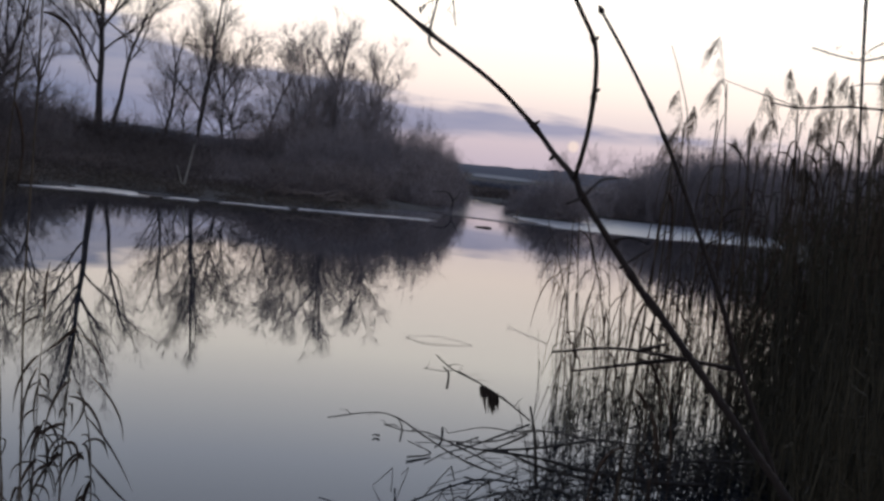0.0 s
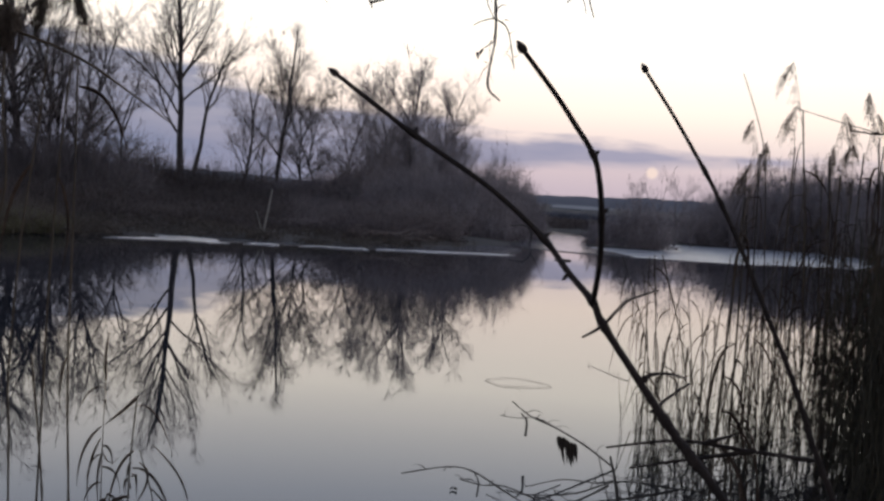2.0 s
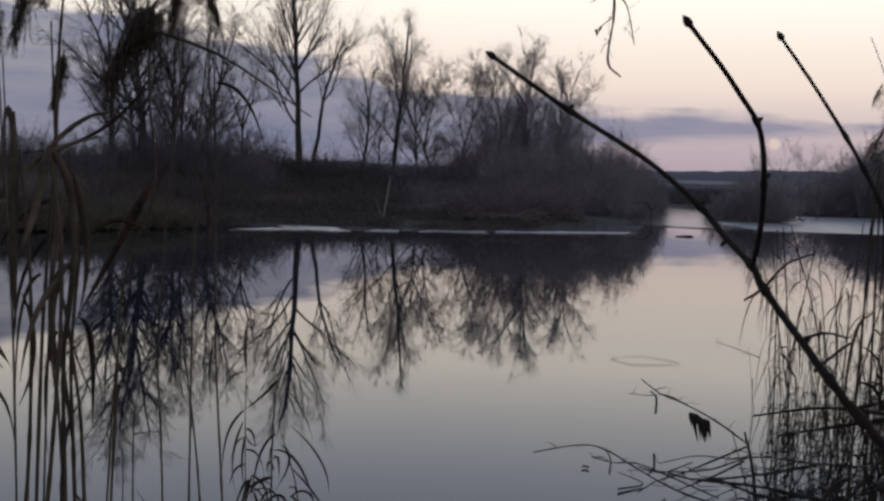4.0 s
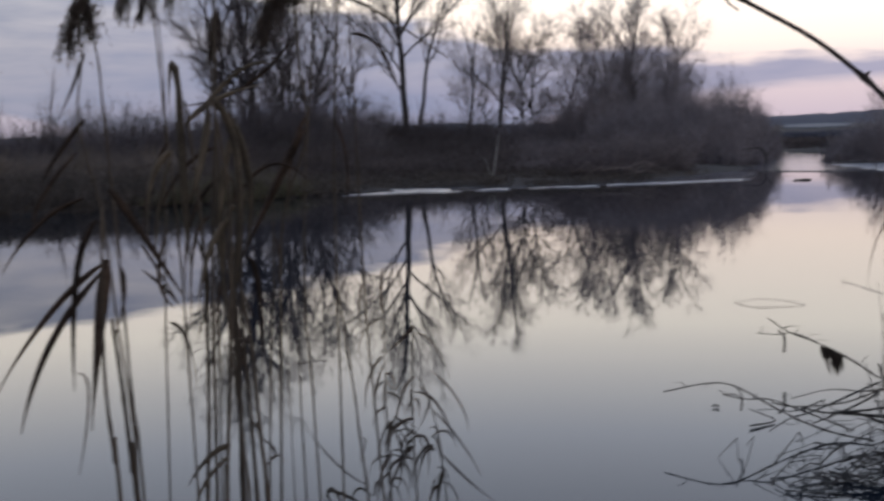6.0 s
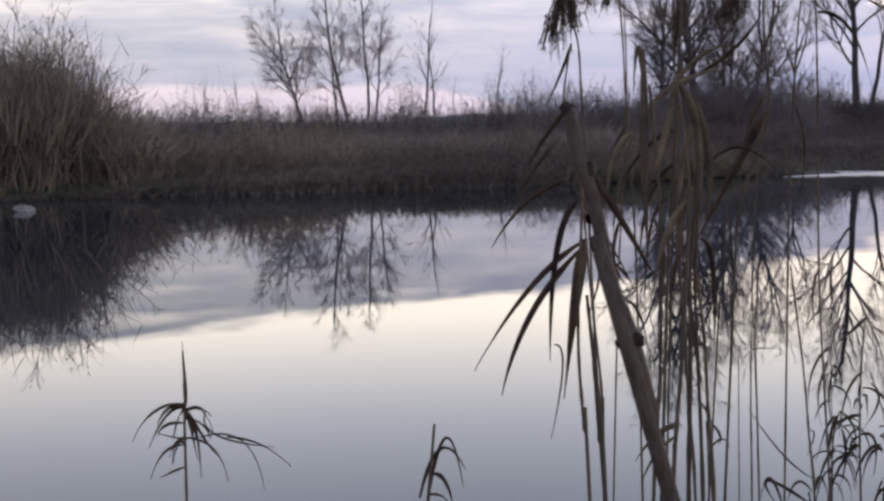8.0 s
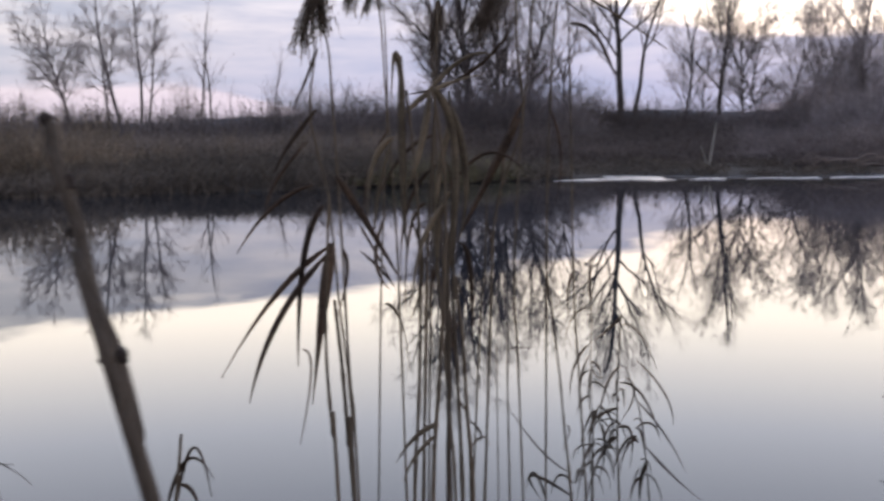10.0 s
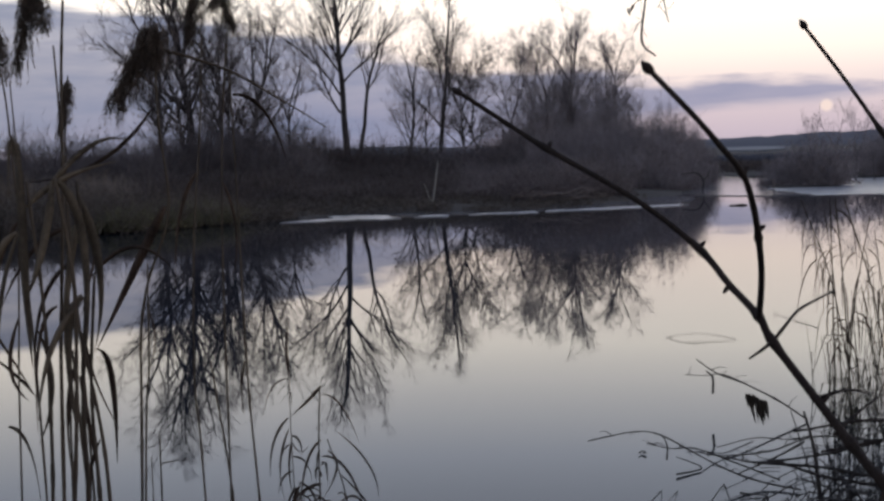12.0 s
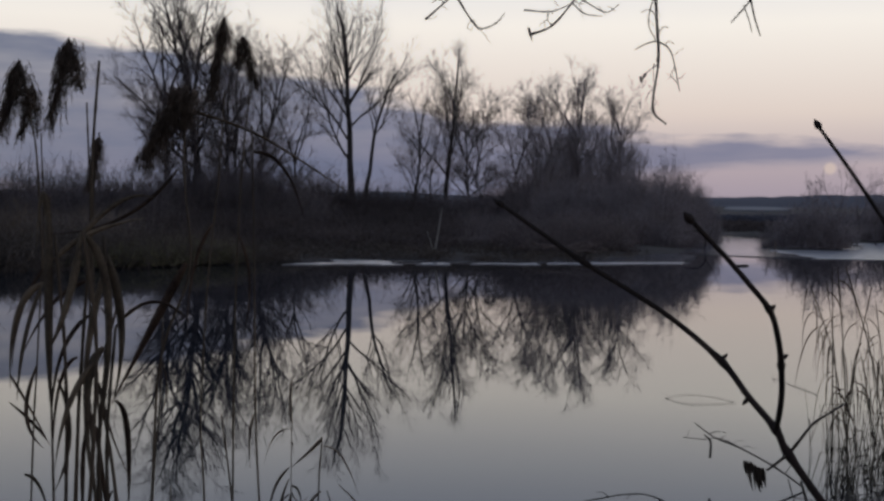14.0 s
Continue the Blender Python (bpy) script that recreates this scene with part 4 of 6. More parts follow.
def withered(ob, foot, tip, count, length, width, seed, spread=0.5):
    """Thin crumpled leaves drooping all round a small reed, from foot to tip."""
    rng = random.Random(seed)
    foot, tip = Vector(foot), Vector(tip)
    for _ in range(count):
        a = foot.lerp(tip, rng.uniform(0.1, 1.0))
        d = Vector((rng.uniform(-1, 1), rng.uniform(-0.5, 0.5), 0)).normalized()
        ln = length * rng.uniform(0.5, 1.15)
        b = a + d * ln * rng.uniform(0.2, 0.6) * spread * 2 + Vector((0, 0, ln * rng.uniform(-0.05, 0.25)))
        c = b + d * ln * rng.uniform(0.0, 0.5) * spread - Vector((0, 0, ln * rng.uniform(0.3, 0.9)))
        blade("leaf", a, b, c, width * rng.uniform(0.6, 1.2), M_leaf, ob, n=8, twist=rng.uniform(-1.4, 1.4))


def dead_twig(points, r, label):
    ob = tagged(new("dead_twig"), label, "twig", group="twigs in the shallows")
    stem = tube("stem", points, r * 0.45, r * 0.9, M_litter, ob, steps=5, sides=6, rough=0.2)
    rng = random.Random(int(points[0][0] * 977 + points[-1][1] * 131))
    pts = [Vector(p) for p in points]
    if len(pts) > 3:
        for _ in range(4):
            k = rng.randrange(len(pts) - 1)
            p = pts[k].lerp(pts[k + 1], rng.random())
            q = p + Vector((rng.uniform(-0.12, 0.12), rng.uniform(-0.05, 0.05), rng.uniform(-0.02, 0.07)))
            tube("spur", [p, p.lerp(q, 0.5) + Vector((0, 0, 0.012)), q], r * 0.4, r * 0.12, M_litter, stem, steps=3, sides=5)
    return ob


overhang = tagged(new("overhanging_tree"), "bare tree leaning over the water with hanging twigs", "tree")
tube("trunk", [(6.4, 0.6, -0.1), (6.1, 1.6, 1.6), (5.6, 3.0, 3.2), (4.9, 4.0, 4.3)], 0.12, 0.06, M_bark, overhang, sides=10)
tube("limb", [(5.6, 3.0, 3.2), (4.0, 4.3, 3.25), (2.2, 4.6, 3.05), (0.9, 4.75, 2.85), (0.2, 4.85, 2.72)], 0.05, 0.006, M_bark, overhang, sides=8)
tube("limb", [(5.9, 2.2, 2.4), (5.4, 3.6, 2.6), (4.6, 4.7, 2.45)], 0.035, 0.008, M_bark, overhang, sides=8)
for start, end in (((1.4, 4.68, 2.95), (1.355, 4.6, 2.63)), ((0.75, 4.78, 2.82), (0.9, 4.8, 2.62)), ((0.35, 4.83, 2.74), (0.42, 4.85, 2.6)), ((2.3, 4.55, 3.05), (1.47, 4.0, 2.52)), ((4.6, 4.7, 2.45), (4.1, 4.9, 2.3))):
    tube("twig", [start, (Vector(start) + Vector(end)) / 2 + Vector((0, 0, -0.02)), end], 0.005, 0.003, M_wood, overhang, sides=6)

# ---- foreground branches ----
branch = tagged(new("bare_branch"), "bare brown forked branch with dark buds over the water", "branch")
main_stem = tube("stem", [(0.049, 1.026, 1.694), (0.074, 1.018, 1.676), (0.102, 1.008, 1.656), (0.156, 0.990, 1.621), (0.194, 0.982, 1.589), (0.206, 0.961, 1.567), (0.215, 0.937, 1.549), (0.220, 0.930, 1.535), (0.240, 0.908, 1.499), (0.252, 0.893, 1.477), (0.268, 0.875, 1.450), (0.287, 0.852, 1.421), (0.556, 0.524, 0.971), (1.053, -0.079, 0.141)], 0.00150, 0.0034, M_wood, branch, nodes=(0.15, 0.31, 0.46, 0.54, 0.69), steps=10, sides=9, rough=0.03)
side_stem = tube("side_stem", [(0.215, 0.937, 1.549), (0.201, 0.902, 1.566), (0.187, 0.869, 1.585), (0.169, 0.832, 1.608), (0.156, 0.809, 1.626), (0.146, 0.797, 1.640), (0.130, 0.786, 1.654), (0.114, 0.775, 1.667), (0.090, 0.762, 1.686)], 0.0020, 0.00126, M_wood, branch, nodes=(0.36, 0.625), steps=8, sides=9, rough=0.02)
tube("side_twig", [(0.221, 0.929, 1.535), (0.229, 0.931, 1.543), (0.246, 0.948, 1.550), (0.271, 0.973, 1.553), (0.294, 0.996, 1.555)], 0.0013, 0.0007, M_wood, branch, sides=6)
tube("twig_stub", [(0.220, 0.930, 1.534), (0.209, 0.920, 1.531), (0.198, 0.912, 1.528)], 0.0013, 0.0007, M_wood, branch, sides=6)
tube("side_twig", [(0.241, 0.908, 1.503), (0.257, 0.909, 1.506), (0.277, 0.914, 1.502)], 0.0013, 0.0007, M_wood, branch, sides=6)
tube("side_twig", [(0.244, 0.898, 1.482), (0.262, 0.907, 1.491), (0.279, 0.913, 1.499)], 0.0013, 0.0007, M_wood, branch, sides=6)
bud((0.049, 1.026, 1.694), (0.042, 1.029, 1.699), 0.0026, main_stem)
bud((0.090, 0.762, 1.686), (0.084, 0.759, 1.691), 0.0023, side_stem)
bud((0.146, 0.797, 1.640), (0.143, 0.798, 1.642), 0.0014, side_stem)
bud((0.146, 0.797, 1.640), (0.149, 0.796, 1.643), 0.0014, side_stem)
bud((0.102, 1.008, 1.656), (0.104, 1.008, 1.662), 0.0016, main_stem)
bud((0.194, 0.982, 1.589), (0.199, 0.981, 1.594), 0.0016, main_stem)
bud((0.206, 0.961, 1.566), (0.202, 0.962, 1.561), 0.0016, main_stem)
bud((0.169, 0.832, 1.610), (0.173, 0.831, 1.612), 0.0016, main_stem)
bud((0.240, 0.908, 1.499), (0.246, 0.907, 1.503), 0.0016, main_stem)
bud((0.268, 0.875, 1.450), (0.275, 0.873, 1.451), 0.0016, main_stem)
branch3 = tagged(new("bare_branch"), "slender bare branch rising beside the reeds", "branch")
back_stem = tube("stem", [(0.584, 1.630, 1.801), (0.623, 1.615, 1.742), (0.664, 1.599, 1.674), (0.686, 1.590, 1.633), (0.713, 1.579, 1.578), (0.746, 1.564, 1.500), (0.774, 1.541, 1.424), (0.794, 1.520, 1.355), (0.821, 1.493, 1.266), (1.050, 1.250, 0.550), (1.100, 1.150, 0.050)], 0.0022, 0.0046, M_wood, branch3, nodes=(0.2, 0.3), steps=8, rough=0.03)
bud((0.584, 1.630, 1.801), (0.577, 1.633, 1.813), 0.0045, back_stem)
bud((0.664, 1.599, 1.674), (0.659, 1.601, 1.686), 0.0028, back_stem)
tube("side_twig", [(0.819, 1.531, 1.301), (0.730, 1.541, 1.311), (0.652, 1.597, 1.313), (0.560, 1.624, 1.298)], 0.0036, 0.0016, M_wood, branch3, sides=6, rough=0.1)
tube("side_twig", [(0.730, 1.541, 1.311), (0.666, 1.581, 1.292), (0.591, 1.613, 1.273)], 0.0036, 0.0016, M_wood, branch3, sides=6, rough=0.1)
tube("side_twig", [(0.683, 1.577, 1.315), (0.708, 1.549, 1.331)], 0.0036, 0.0016, M_wood, branch3, sides=6, rough=0.1)
stick = tagged(new("cut_stick"), "grey-brown peeling stick with a broken tip and side stubs", "stick")
tube("stem", [(-0.301, 0.222, 1.561), (-0.300, 0.221, 1.556), (-0.298, 0.221, 1.550), (-0.297, 0.221, 1.546), (-0.295, 0.220, 1.537), (-0.292, 0.220, 1.529), (-0.289, 0.219, 1.517), (-0.286, 0.218, 1.505), (-0.146, 0.191, 1.025), (0.092, 0.145, 0.211)], 0.00092, 0.0012, M_pole, stick, steps=8, sides=10, rough=0.07)
tube("stub", [(-0.292, 0.220, 1.529), (-0.291, 0.220, 1.530)], 0.0014, 0.0009, M_bud, stick, sides=6)
tube("stub", [(-0.293, 0.220, 1.528), (-0.294, 0.219, 1.529)], 0.0010, 0.0007, M_bud, stick, sides=6)
tube("stub", [(-0.2925, 0.220, 1.5285), (-0.2905, 0.2195, 1.5288)], 0.0011, 0.0005, M_bud, stick, sides=6)
tube("stub", [(-0.298, 0.221, 1.546), (-0.298, 0.221, 1.546)], 0.0009, 0.0006, M_bud, stick, sides=6)
tube("stub", [(-0.301, 0.222, 1.561), (-0.302, 0.222, 1.562)], 0.0012, 0.0008, M_bud, stick, sides=6)
tube("stub", [(-0.298, 0.221, 1.552), (-0.298, 0.221, 1.554)], 0.0009, 0.0006, M_bud, stick, sides=6)

# ---- reeds at the near edge ----
reed([(-0.390, 1.359, -0.080), (-0.460, 1.424, 1.107), (-0.467, 1.430, 1.181), (-0.475, 1.439, 1.276), (-0.484, 1.446, 1.357)], "broken dry reed with long hanging dark leaves", 0.0036, [
    ((-0.487, 1.453, 1.425), (-0.504, 1.440, 1.333), (-0.510, 1.428, 1.231), 0.0206),
    ((-0.490, 1.452, 1.421), (-0.562, 1.435, 1.375), (-0.618, 1.413, 1.265), 0.0095),
    ((-0.494, 1.450, 1.411), (-0.564, 1.431, 1.341), (-0.585, 1.416, 1.234), 0.0112),
    ((-0.496, 1.456, 1.472), (-0.529, 1.448, 1.450), (-0.527, 1.430, 1.277), 0.0120),
    ((-0.522, 1.433, 1.297), (-0.501, 1.437, 1.300), (-0.525, 1.420, 1.183), 0.0034),
])
reed([(-0.418, 1.337, -0.080), (-0.476, 1.404, 1.113), (-0.483, 1.412, 1.199), (-0.490, 1.419, 1.280), (-0.491, 1.428, 1.360), (-0.487, 1.442, 1.486)], "dry reed with long arching brown leaves", 0.0028, [
    ((-0.480, 1.445, 1.506), (-0.461, 1.446, 1.482), (-0.400, 1.445, 1.377), 0.0138),
    ((-0.506, 1.440, 1.497), (-0.555, 1.430, 1.487), (-0.595, 1.416, 1.416), 0.0069),
    ((-0.471, 1.438, 1.419), (-0.458, 1.437, 1.395), (-0.480, 1.427, 1.333), 0.0060),
])
reed([(-0.440, 1.359, -0.080), (-0.462, 1.431, 1.100), (-0.466, 1.444, 1.231), (-0.480, 1.455, 1.356), (-0.493, 1.467, 1.481), (-0.514, 1.473, 1.579), (-0.508, 1.483, 1.658)], "thin dry reed with narrow leaves", 0.0019, [
    ((-0.507, 1.475, 1.587), (-0.547, 1.463, 1.541), (-0.557, 1.458, 1.511), 0.0077),
    ((-0.519, 1.469, 1.548), (-0.573, 1.453, 1.489), (-0.565, 1.452, 1.463), 0.0060),
    ((-0.506, 1.483, 1.662), (-0.515, 1.479, 1.631), (-0.537, 1.470, 1.585), 0.0052),
])
reed([(-0.447, 1.591, -0.080), (-0.492, 1.655, 1.025), (-0.506, 1.674, 1.226), (-0.517, 1.693, 1.420), (-0.529, 1.710, 1.601), (-0.536, 1.718, 1.686), (-0.554, 1.719, 1.727)], "dry reed with a nodding brown plume", 0.0022, [
], plume=([(-0.534, 1.719, 1.694), (-0.548, 1.725, 1.767), (-0.568, 1.714, 1.703)], 0.043, 110))
reed([(-0.503, 2.214, -0.080), (-0.483, 2.275, 0.821), (-0.476, 2.294, 0.985), (-0.471, 2.317, 1.185), (-0.476, 2.340, 1.419), (-0.497, 2.361, 1.641)], "dry reed with broad pale tan leaves", 0.0046, [
    ((-0.539, 2.466, 1.547), (-0.602, 2.452, 1.517), (-0.590, 2.436, 1.356), 0.0180),
    ((-0.538, 2.467, 1.550), (-0.576, 2.450, 1.456), (-0.578, 2.436, 1.332), 0.0121),
    ((-0.503, 2.355, 1.608), (-0.524, 2.375, 1.816), (-0.527, 2.352, 1.613), 0.0180),
    ((-0.510, 2.366, 1.708), (-0.510, 2.347, 1.524), (-0.497, 2.326, 1.319), 0.0255),
    ((-0.469, 2.362, 1.619), (-0.384, 2.390, 1.734), (-0.329, 2.397, 1.708), 0.0121),
    ((-0.497, 2.355, 1.596), (-0.450, 2.369, 1.655), (-0.345, 2.390, 1.671), 0.0135),
    ((-0.489, 2.334, 1.386), (-0.445, 2.331, 1.283), (-0.490, 2.313, 1.190), 0.0121),
    ((-0.539, 2.308, 1.223), (-0.503, 2.313, 1.216), (-0.492, 2.303, 1.092), 0.0091),
])
reed([(-0.466, 2.174, -0.080), (-0.443, 2.238, 0.835), (-0.438, 2.254, 0.975), (-0.429, 2.268, 1.104), (-0.420, 2.291, 1.290), (-0.419, 2.310, 1.473), (-0.443, 2.324, 1.648)], "dry reed with broad pale tan leaves", 0.0051, [
    ((-0.445, 2.324, 1.643), (-0.375, 2.331, 1.589), (-0.410, 2.292, 1.290), 0.0241),
    ((-0.448, 2.322, 1.638), (-0.461, 2.308, 1.519), (-0.494, 2.294, 1.444), 0.0210),
    ((-0.431, 2.257, 0.994), (-0.473, 2.249, 0.989), (-0.513, 2.235, 0.922), 0.0135),
    ((-0.434, 2.254, 0.975), (-0.489, 2.240, 0.934), (-0.499, 2.233, 0.884), 0.0091),
    ((-0.419, 2.305, 1.419), (-0.475, 2.289, 1.361), (-0.482, 2.273, 1.237), 0.0151),
])
reed([(-0.423, 2.227, -0.080), (-0.417, 2.285, 0.819), (-0.415, 2.317, 1.095), (-0.417, 2.334, 1.272), (-0.405, 2.359, 1.472), (-0.415, 2.375, 1.638)], "dry reed with crowded drooping leaves", 0.0054, [
    ((-0.410, 2.373, 1.605), (-0.364, 2.366, 1.470), (-0.396, 2.347, 1.339), 0.0241),
    ((-0.412, 2.354, 1.438), (-0.459, 2.343, 1.412), (-0.427, 2.324, 1.185), 0.0226),
    ((-0.410, 2.369, 1.584), (-0.438, 2.357, 1.507), (-0.445, 2.338, 1.340), 0.0196),
])
reed([(-0.368, 2.281, -0.080), (-0.391, 2.334, 0.803), (-0.403, 2.364, 1.085), (-0.410, 2.382, 1.267), (-0.398, 2.406, 1.470)], "dry reed with withered drooping leaves", 0.0049, [
    ((-0.398, 2.406, 1.470), (-0.330, 2.430, 1.560), (-0.262, 2.443, 1.470), 0.0091),
    ((-0.399, 2.373, 1.176), (-0.431, 2.362, 1.120), (-0.412, 2.355, 1.018), 0.0091),
])
reed([(-0.340, 2.303, -0.080), (-0.371, 2.354, 0.798), (-0.384, 2.373, 0.990), (-0.396, 2.389, 1.172), (-0.427, 2.404, 1.368)], "dry reed with withered drooping leaves", 0.0051, [
    ((-0.399, 2.371, 1.013), (-0.385, 2.371, 0.990), (-0.375, 2.371, 0.968), 0.0059),
    ((-0.399, 2.406, 1.333), (-0.368, 2.410, 1.321), (-0.373, 2.389, 1.127), 0.0180),
])
reed([(-0.373, 2.326, -0.080), (-0.408, 2.376, 0.789), (-0.417, 2.390, 0.938), (-0.433, 2.408, 1.123), (-0.447, 2.429, 1.332)], "dry reed with withered drooping leaves", 0.0039, [
    ((-0.441, 2.427, 1.307), (-0.473, 2.413, 1.239), (-0.452, 2.401, 1.078), 0.0105),
    ((-0.436, 2.425, 1.284), (-0.420, 2.415, 1.169), (-0.405, 2.406, 1.053), 0.0121),
])
reed([(-0.403, 2.467, -0.080), (-0.436, 2.497, 1.133), (-0.452, 2.512, 1.488), (-0.463, 2.524, 1.767), (-0.468, 2.529, 1.891)], "reed with a heavy nodding dark plume", 0.0028, [
    ((-0.452, 2.514, 1.552), (-0.532, 2.526, 1.541), (-0.590, 2.529, 1.401), 0.0110),
    ((-0.452, 2.512, 1.488), (-0.540, 2.523, 1.438), (-0.532, 2.515, 1.239), 0.0110),
], plume=([(-0.475, 2.531, 1.907), (-0.502, 2.538, 2.015), (-0.535, 2.538, 1.858)], 0.044, 260))
reed([(-0.498, 2.377, -0.080), (-0.468, 2.399, 1.159), (-0.458, 2.407, 1.415), (-0.446, 2.412, 1.610), (-0.439, 2.418, 1.815), (-0.429, 2.421, 1.959)], "bare leaning reed stem with a snapped top", 0.0041, [
    ((-0.466, 2.408, 1.415), (-0.514, 2.415, 1.403), (-0.511, 2.406, 1.188), 0.0095),
])
reed([(-0.489, 2.456, -0.080), (-0.467, 2.478, 1.139), (-0.459, 2.487, 1.404), (-0.454, 2.493, 1.607), (-0.448, 2.498, 1.766), (-0.440, 2.499, 1.833)], "reed with a narrow dark plume", 0.0025, [
    ((-0.438, 2.487, 1.500), (-0.406, 2.481, 1.473), (-0.438, 2.482, 1.383), 0.0056),
    ((-0.406, 2.482, 1.511), (-0.411, 2.481, 1.458), (-0.438, 2.483, 1.404), 0.0056),
    ((-0.432, 2.481, 1.351), (-0.429, 2.477, 1.270), (-0.376, 2.466, 1.172), 0.0063),
], plume=([(-0.448, 2.496, 1.734), (-0.440, 2.499, 1.825), (-0.459, 2.498, 1.734)], 0.022, 170))
reed([(-0.520, 2.603, -0.080), (-0.549, 2.633, 1.103), (-0.560, 2.644, 1.385), (-0.577, 2.656, 1.635), (-0.589, 2.664, 1.816), (-0.608, 2.670, 1.895)], "reed with a heavy nodding dark plume", 0.0028, [
    ((-0.572, 2.652, 1.566), (-0.631, 2.658, 1.487), (-0.634, 2.655, 1.361), 0.0103),
    ((-0.583, 2.647, 1.373), (-0.634, 2.651, 1.254), (-0.571, 2.640, 1.203), 0.0126),
], plume=([(-0.595, 2.667, 1.867), (-0.622, 2.675, 1.986), (-0.656, 2.676, 1.861)], 0.047, 260))
reed([(-0.629, 2.659, -0.080), (-0.602, 2.680, 1.092), (-0.591, 2.688, 1.379), (-0.580, 2.697, 1.656), (-0.586, 2.704, 1.841)], "dry reed with withered drooping leaves", 0.0024, [
    ((-0.648, 2.694, 1.286), (-0.586, 2.683, 1.236), (-0.568, 2.679, 1.206), 0.0110),
    ((-0.648, 2.696, 1.344), (-0.622, 2.691, 1.304), (-0.562, 2.678, 1.195), 0.0095),
], plume=([(-0.592, 2.705, 1.829), (-0.603, 2.711, 1.945), (-0.625, 2.710, 1.841)], 0.032, 160))
reed([(-0.385, 2.485, -0.080), (-0.342, 2.504, 1.128), (-0.326, 2.512, 1.399), (-0.272, 2.510, 1.573), (-0.283, 2.518, 1.747), (-0.283, 2.523, 1.910)], "reed with a broad dark drooping plume", 0.0032, [
    ((-0.278, 2.511, 1.584), (-0.346, 2.517, 1.459), (-0.421, 2.523, 1.311), 0.0231),
    ((-0.294, 2.520, 1.769), (-0.385, 2.529, 1.638), (-0.541, 2.552, 1.637), 0.0095),
], plume=([(-0.281, 2.520, 1.834), (-0.278, 2.523, 1.927), (-0.358, 2.531, 1.796)], 0.058, 380))
reed([(-0.273, 3.561, -0.080), (-0.304, 3.585, 0.855), (-0.315, 3.594, 1.063), (-0.299, 3.606, 1.451), (-0.268, 3.612, 1.774), (-0.252, 3.619, 2.033)], "tall reed with an upright dark plume", 0.0034, [
    ((-0.283, 3.610, 1.645), (-0.359, 3.618, 1.547), (-0.355, 3.609, 1.321), 0.0147),
], plume=([(-0.272, 3.622, 2.016), (-0.252, 3.627, 2.242), (-0.288, 3.624, 2.016)], 0.047, 300))
reed([(-0.223, 3.394, -0.080), (-0.218, 3.414, 0.895), (-0.214, 3.432, 1.401), (-0.199, 3.442, 1.770), (-0.176, 3.448, 2.017)], "tall reed with a bent dark plume", 0.0034, [
    ((-0.206, 3.438, 1.617), (-0.153, 3.426, 1.509), (-0.191, 3.426, 1.340), 0.0105),
], plume=([(-0.214, 3.455, 2.063), (-0.199, 3.456, 2.163), (-0.161, 3.446, 2.032)], 0.040, 260))
reed([(-0.444, 3.003, -0.080), (-0.393, 3.018, 1.000), (-0.377, 3.023, 1.199), (-0.370, 3.030, 1.439)], "dry reed with withered drooping leaves", 0.0032, [
    ((-0.374, 3.027, 1.332), (-0.341, 3.019, 1.253), (-0.387, 3.024, 1.172), 0.0053),
])
reed([(-0.123, 2.694, -0.080), (-0.163, 2.736, 0.677), (-0.178, 2.751, 0.846), (-0.192, 2.766, 1.004), (-0.222, 2.786, 1.240)], "leaning leafless reed stem", 0.0034, [
    ((-0.178, 2.754, 0.866), (-0.155, 2.758, 0.869), (-0.184, 2.746, 0.807), 0.0050),
    ((-0.163, 2.744, 0.754), (-0.227, 2.736, 0.779), (-0.316, 2.736, 0.922), 0.0060),
])
reed([(-0.097, 2.900, -0.080), (-0.120, 2.940, 0.611), (-0.136, 2.969, 0.905), (-0.151, 2.997, 1.187), (-0.157, 3.038, 1.581), (-0.164, 3.070, 1.890)], "tall thin reed stem with few leaves", 0.0034, [
    ((-0.154, 2.998, 1.201), (-0.173, 2.989, 1.152), (-0.162, 2.983, 1.075), 0.0080),
    ((-0.158, 3.064, 1.827), (-0.079, 3.078, 1.832), (-0.038, 3.068, 1.669), 0.0120),
])
tuft = reed([(-0.033, 4.428, -0.080), (-0.034, 4.441, 0.117), (-0.035, 4.466, 0.350), (-0.041, 4.497, 0.649), (-0.040, 4.525, 0.906)], "thin reed stem with few leaves", 0.0030, [
    ((-0.040, 4.523, 0.895), (-0.054, 4.532, 0.995), (-0.034, 4.544, 1.081), 0.0150),
    ((-0.041, 4.497, 0.649), (-0.013, 4.494, 0.574), (0.021, 4.505, 0.626), 0.0065),
    ((-0.048, 4.505, 0.735), (-0.127, 4.484, 0.673), (-0.122, 4.469, 0.524), 0.0129),
    ((-0.049, 4.500, 0.692), (-0.111, 4.476, 0.566), (-0.073, 4.469, 0.437), 0.0107),
])
withered(tuft, (-0.037, 4.470, 0.35), (-0.041, 4.520, 0.88), 7, 0.20, 0.009, 14)
reed([(-0.291, 2.363, -0.080), (-0.299, 2.417, 0.779), (-0.303, 2.440, 0.999), (-0.303, 2.458, 1.162)], "thin leafless reed stem", 0.0026, [
    ((-0.304, 2.451, 1.104), (-0.292, 2.454, 1.110), (-0.250, 2.461, 1.107), 0.0030),
])
reed([(-0.320, 2.459, -0.080), (-0.326, 2.511, 0.747), (-0.328, 2.528, 0.903), (-0.330, 2.548, 1.097)], "thin leafless reed stem", 0.0018, [
])
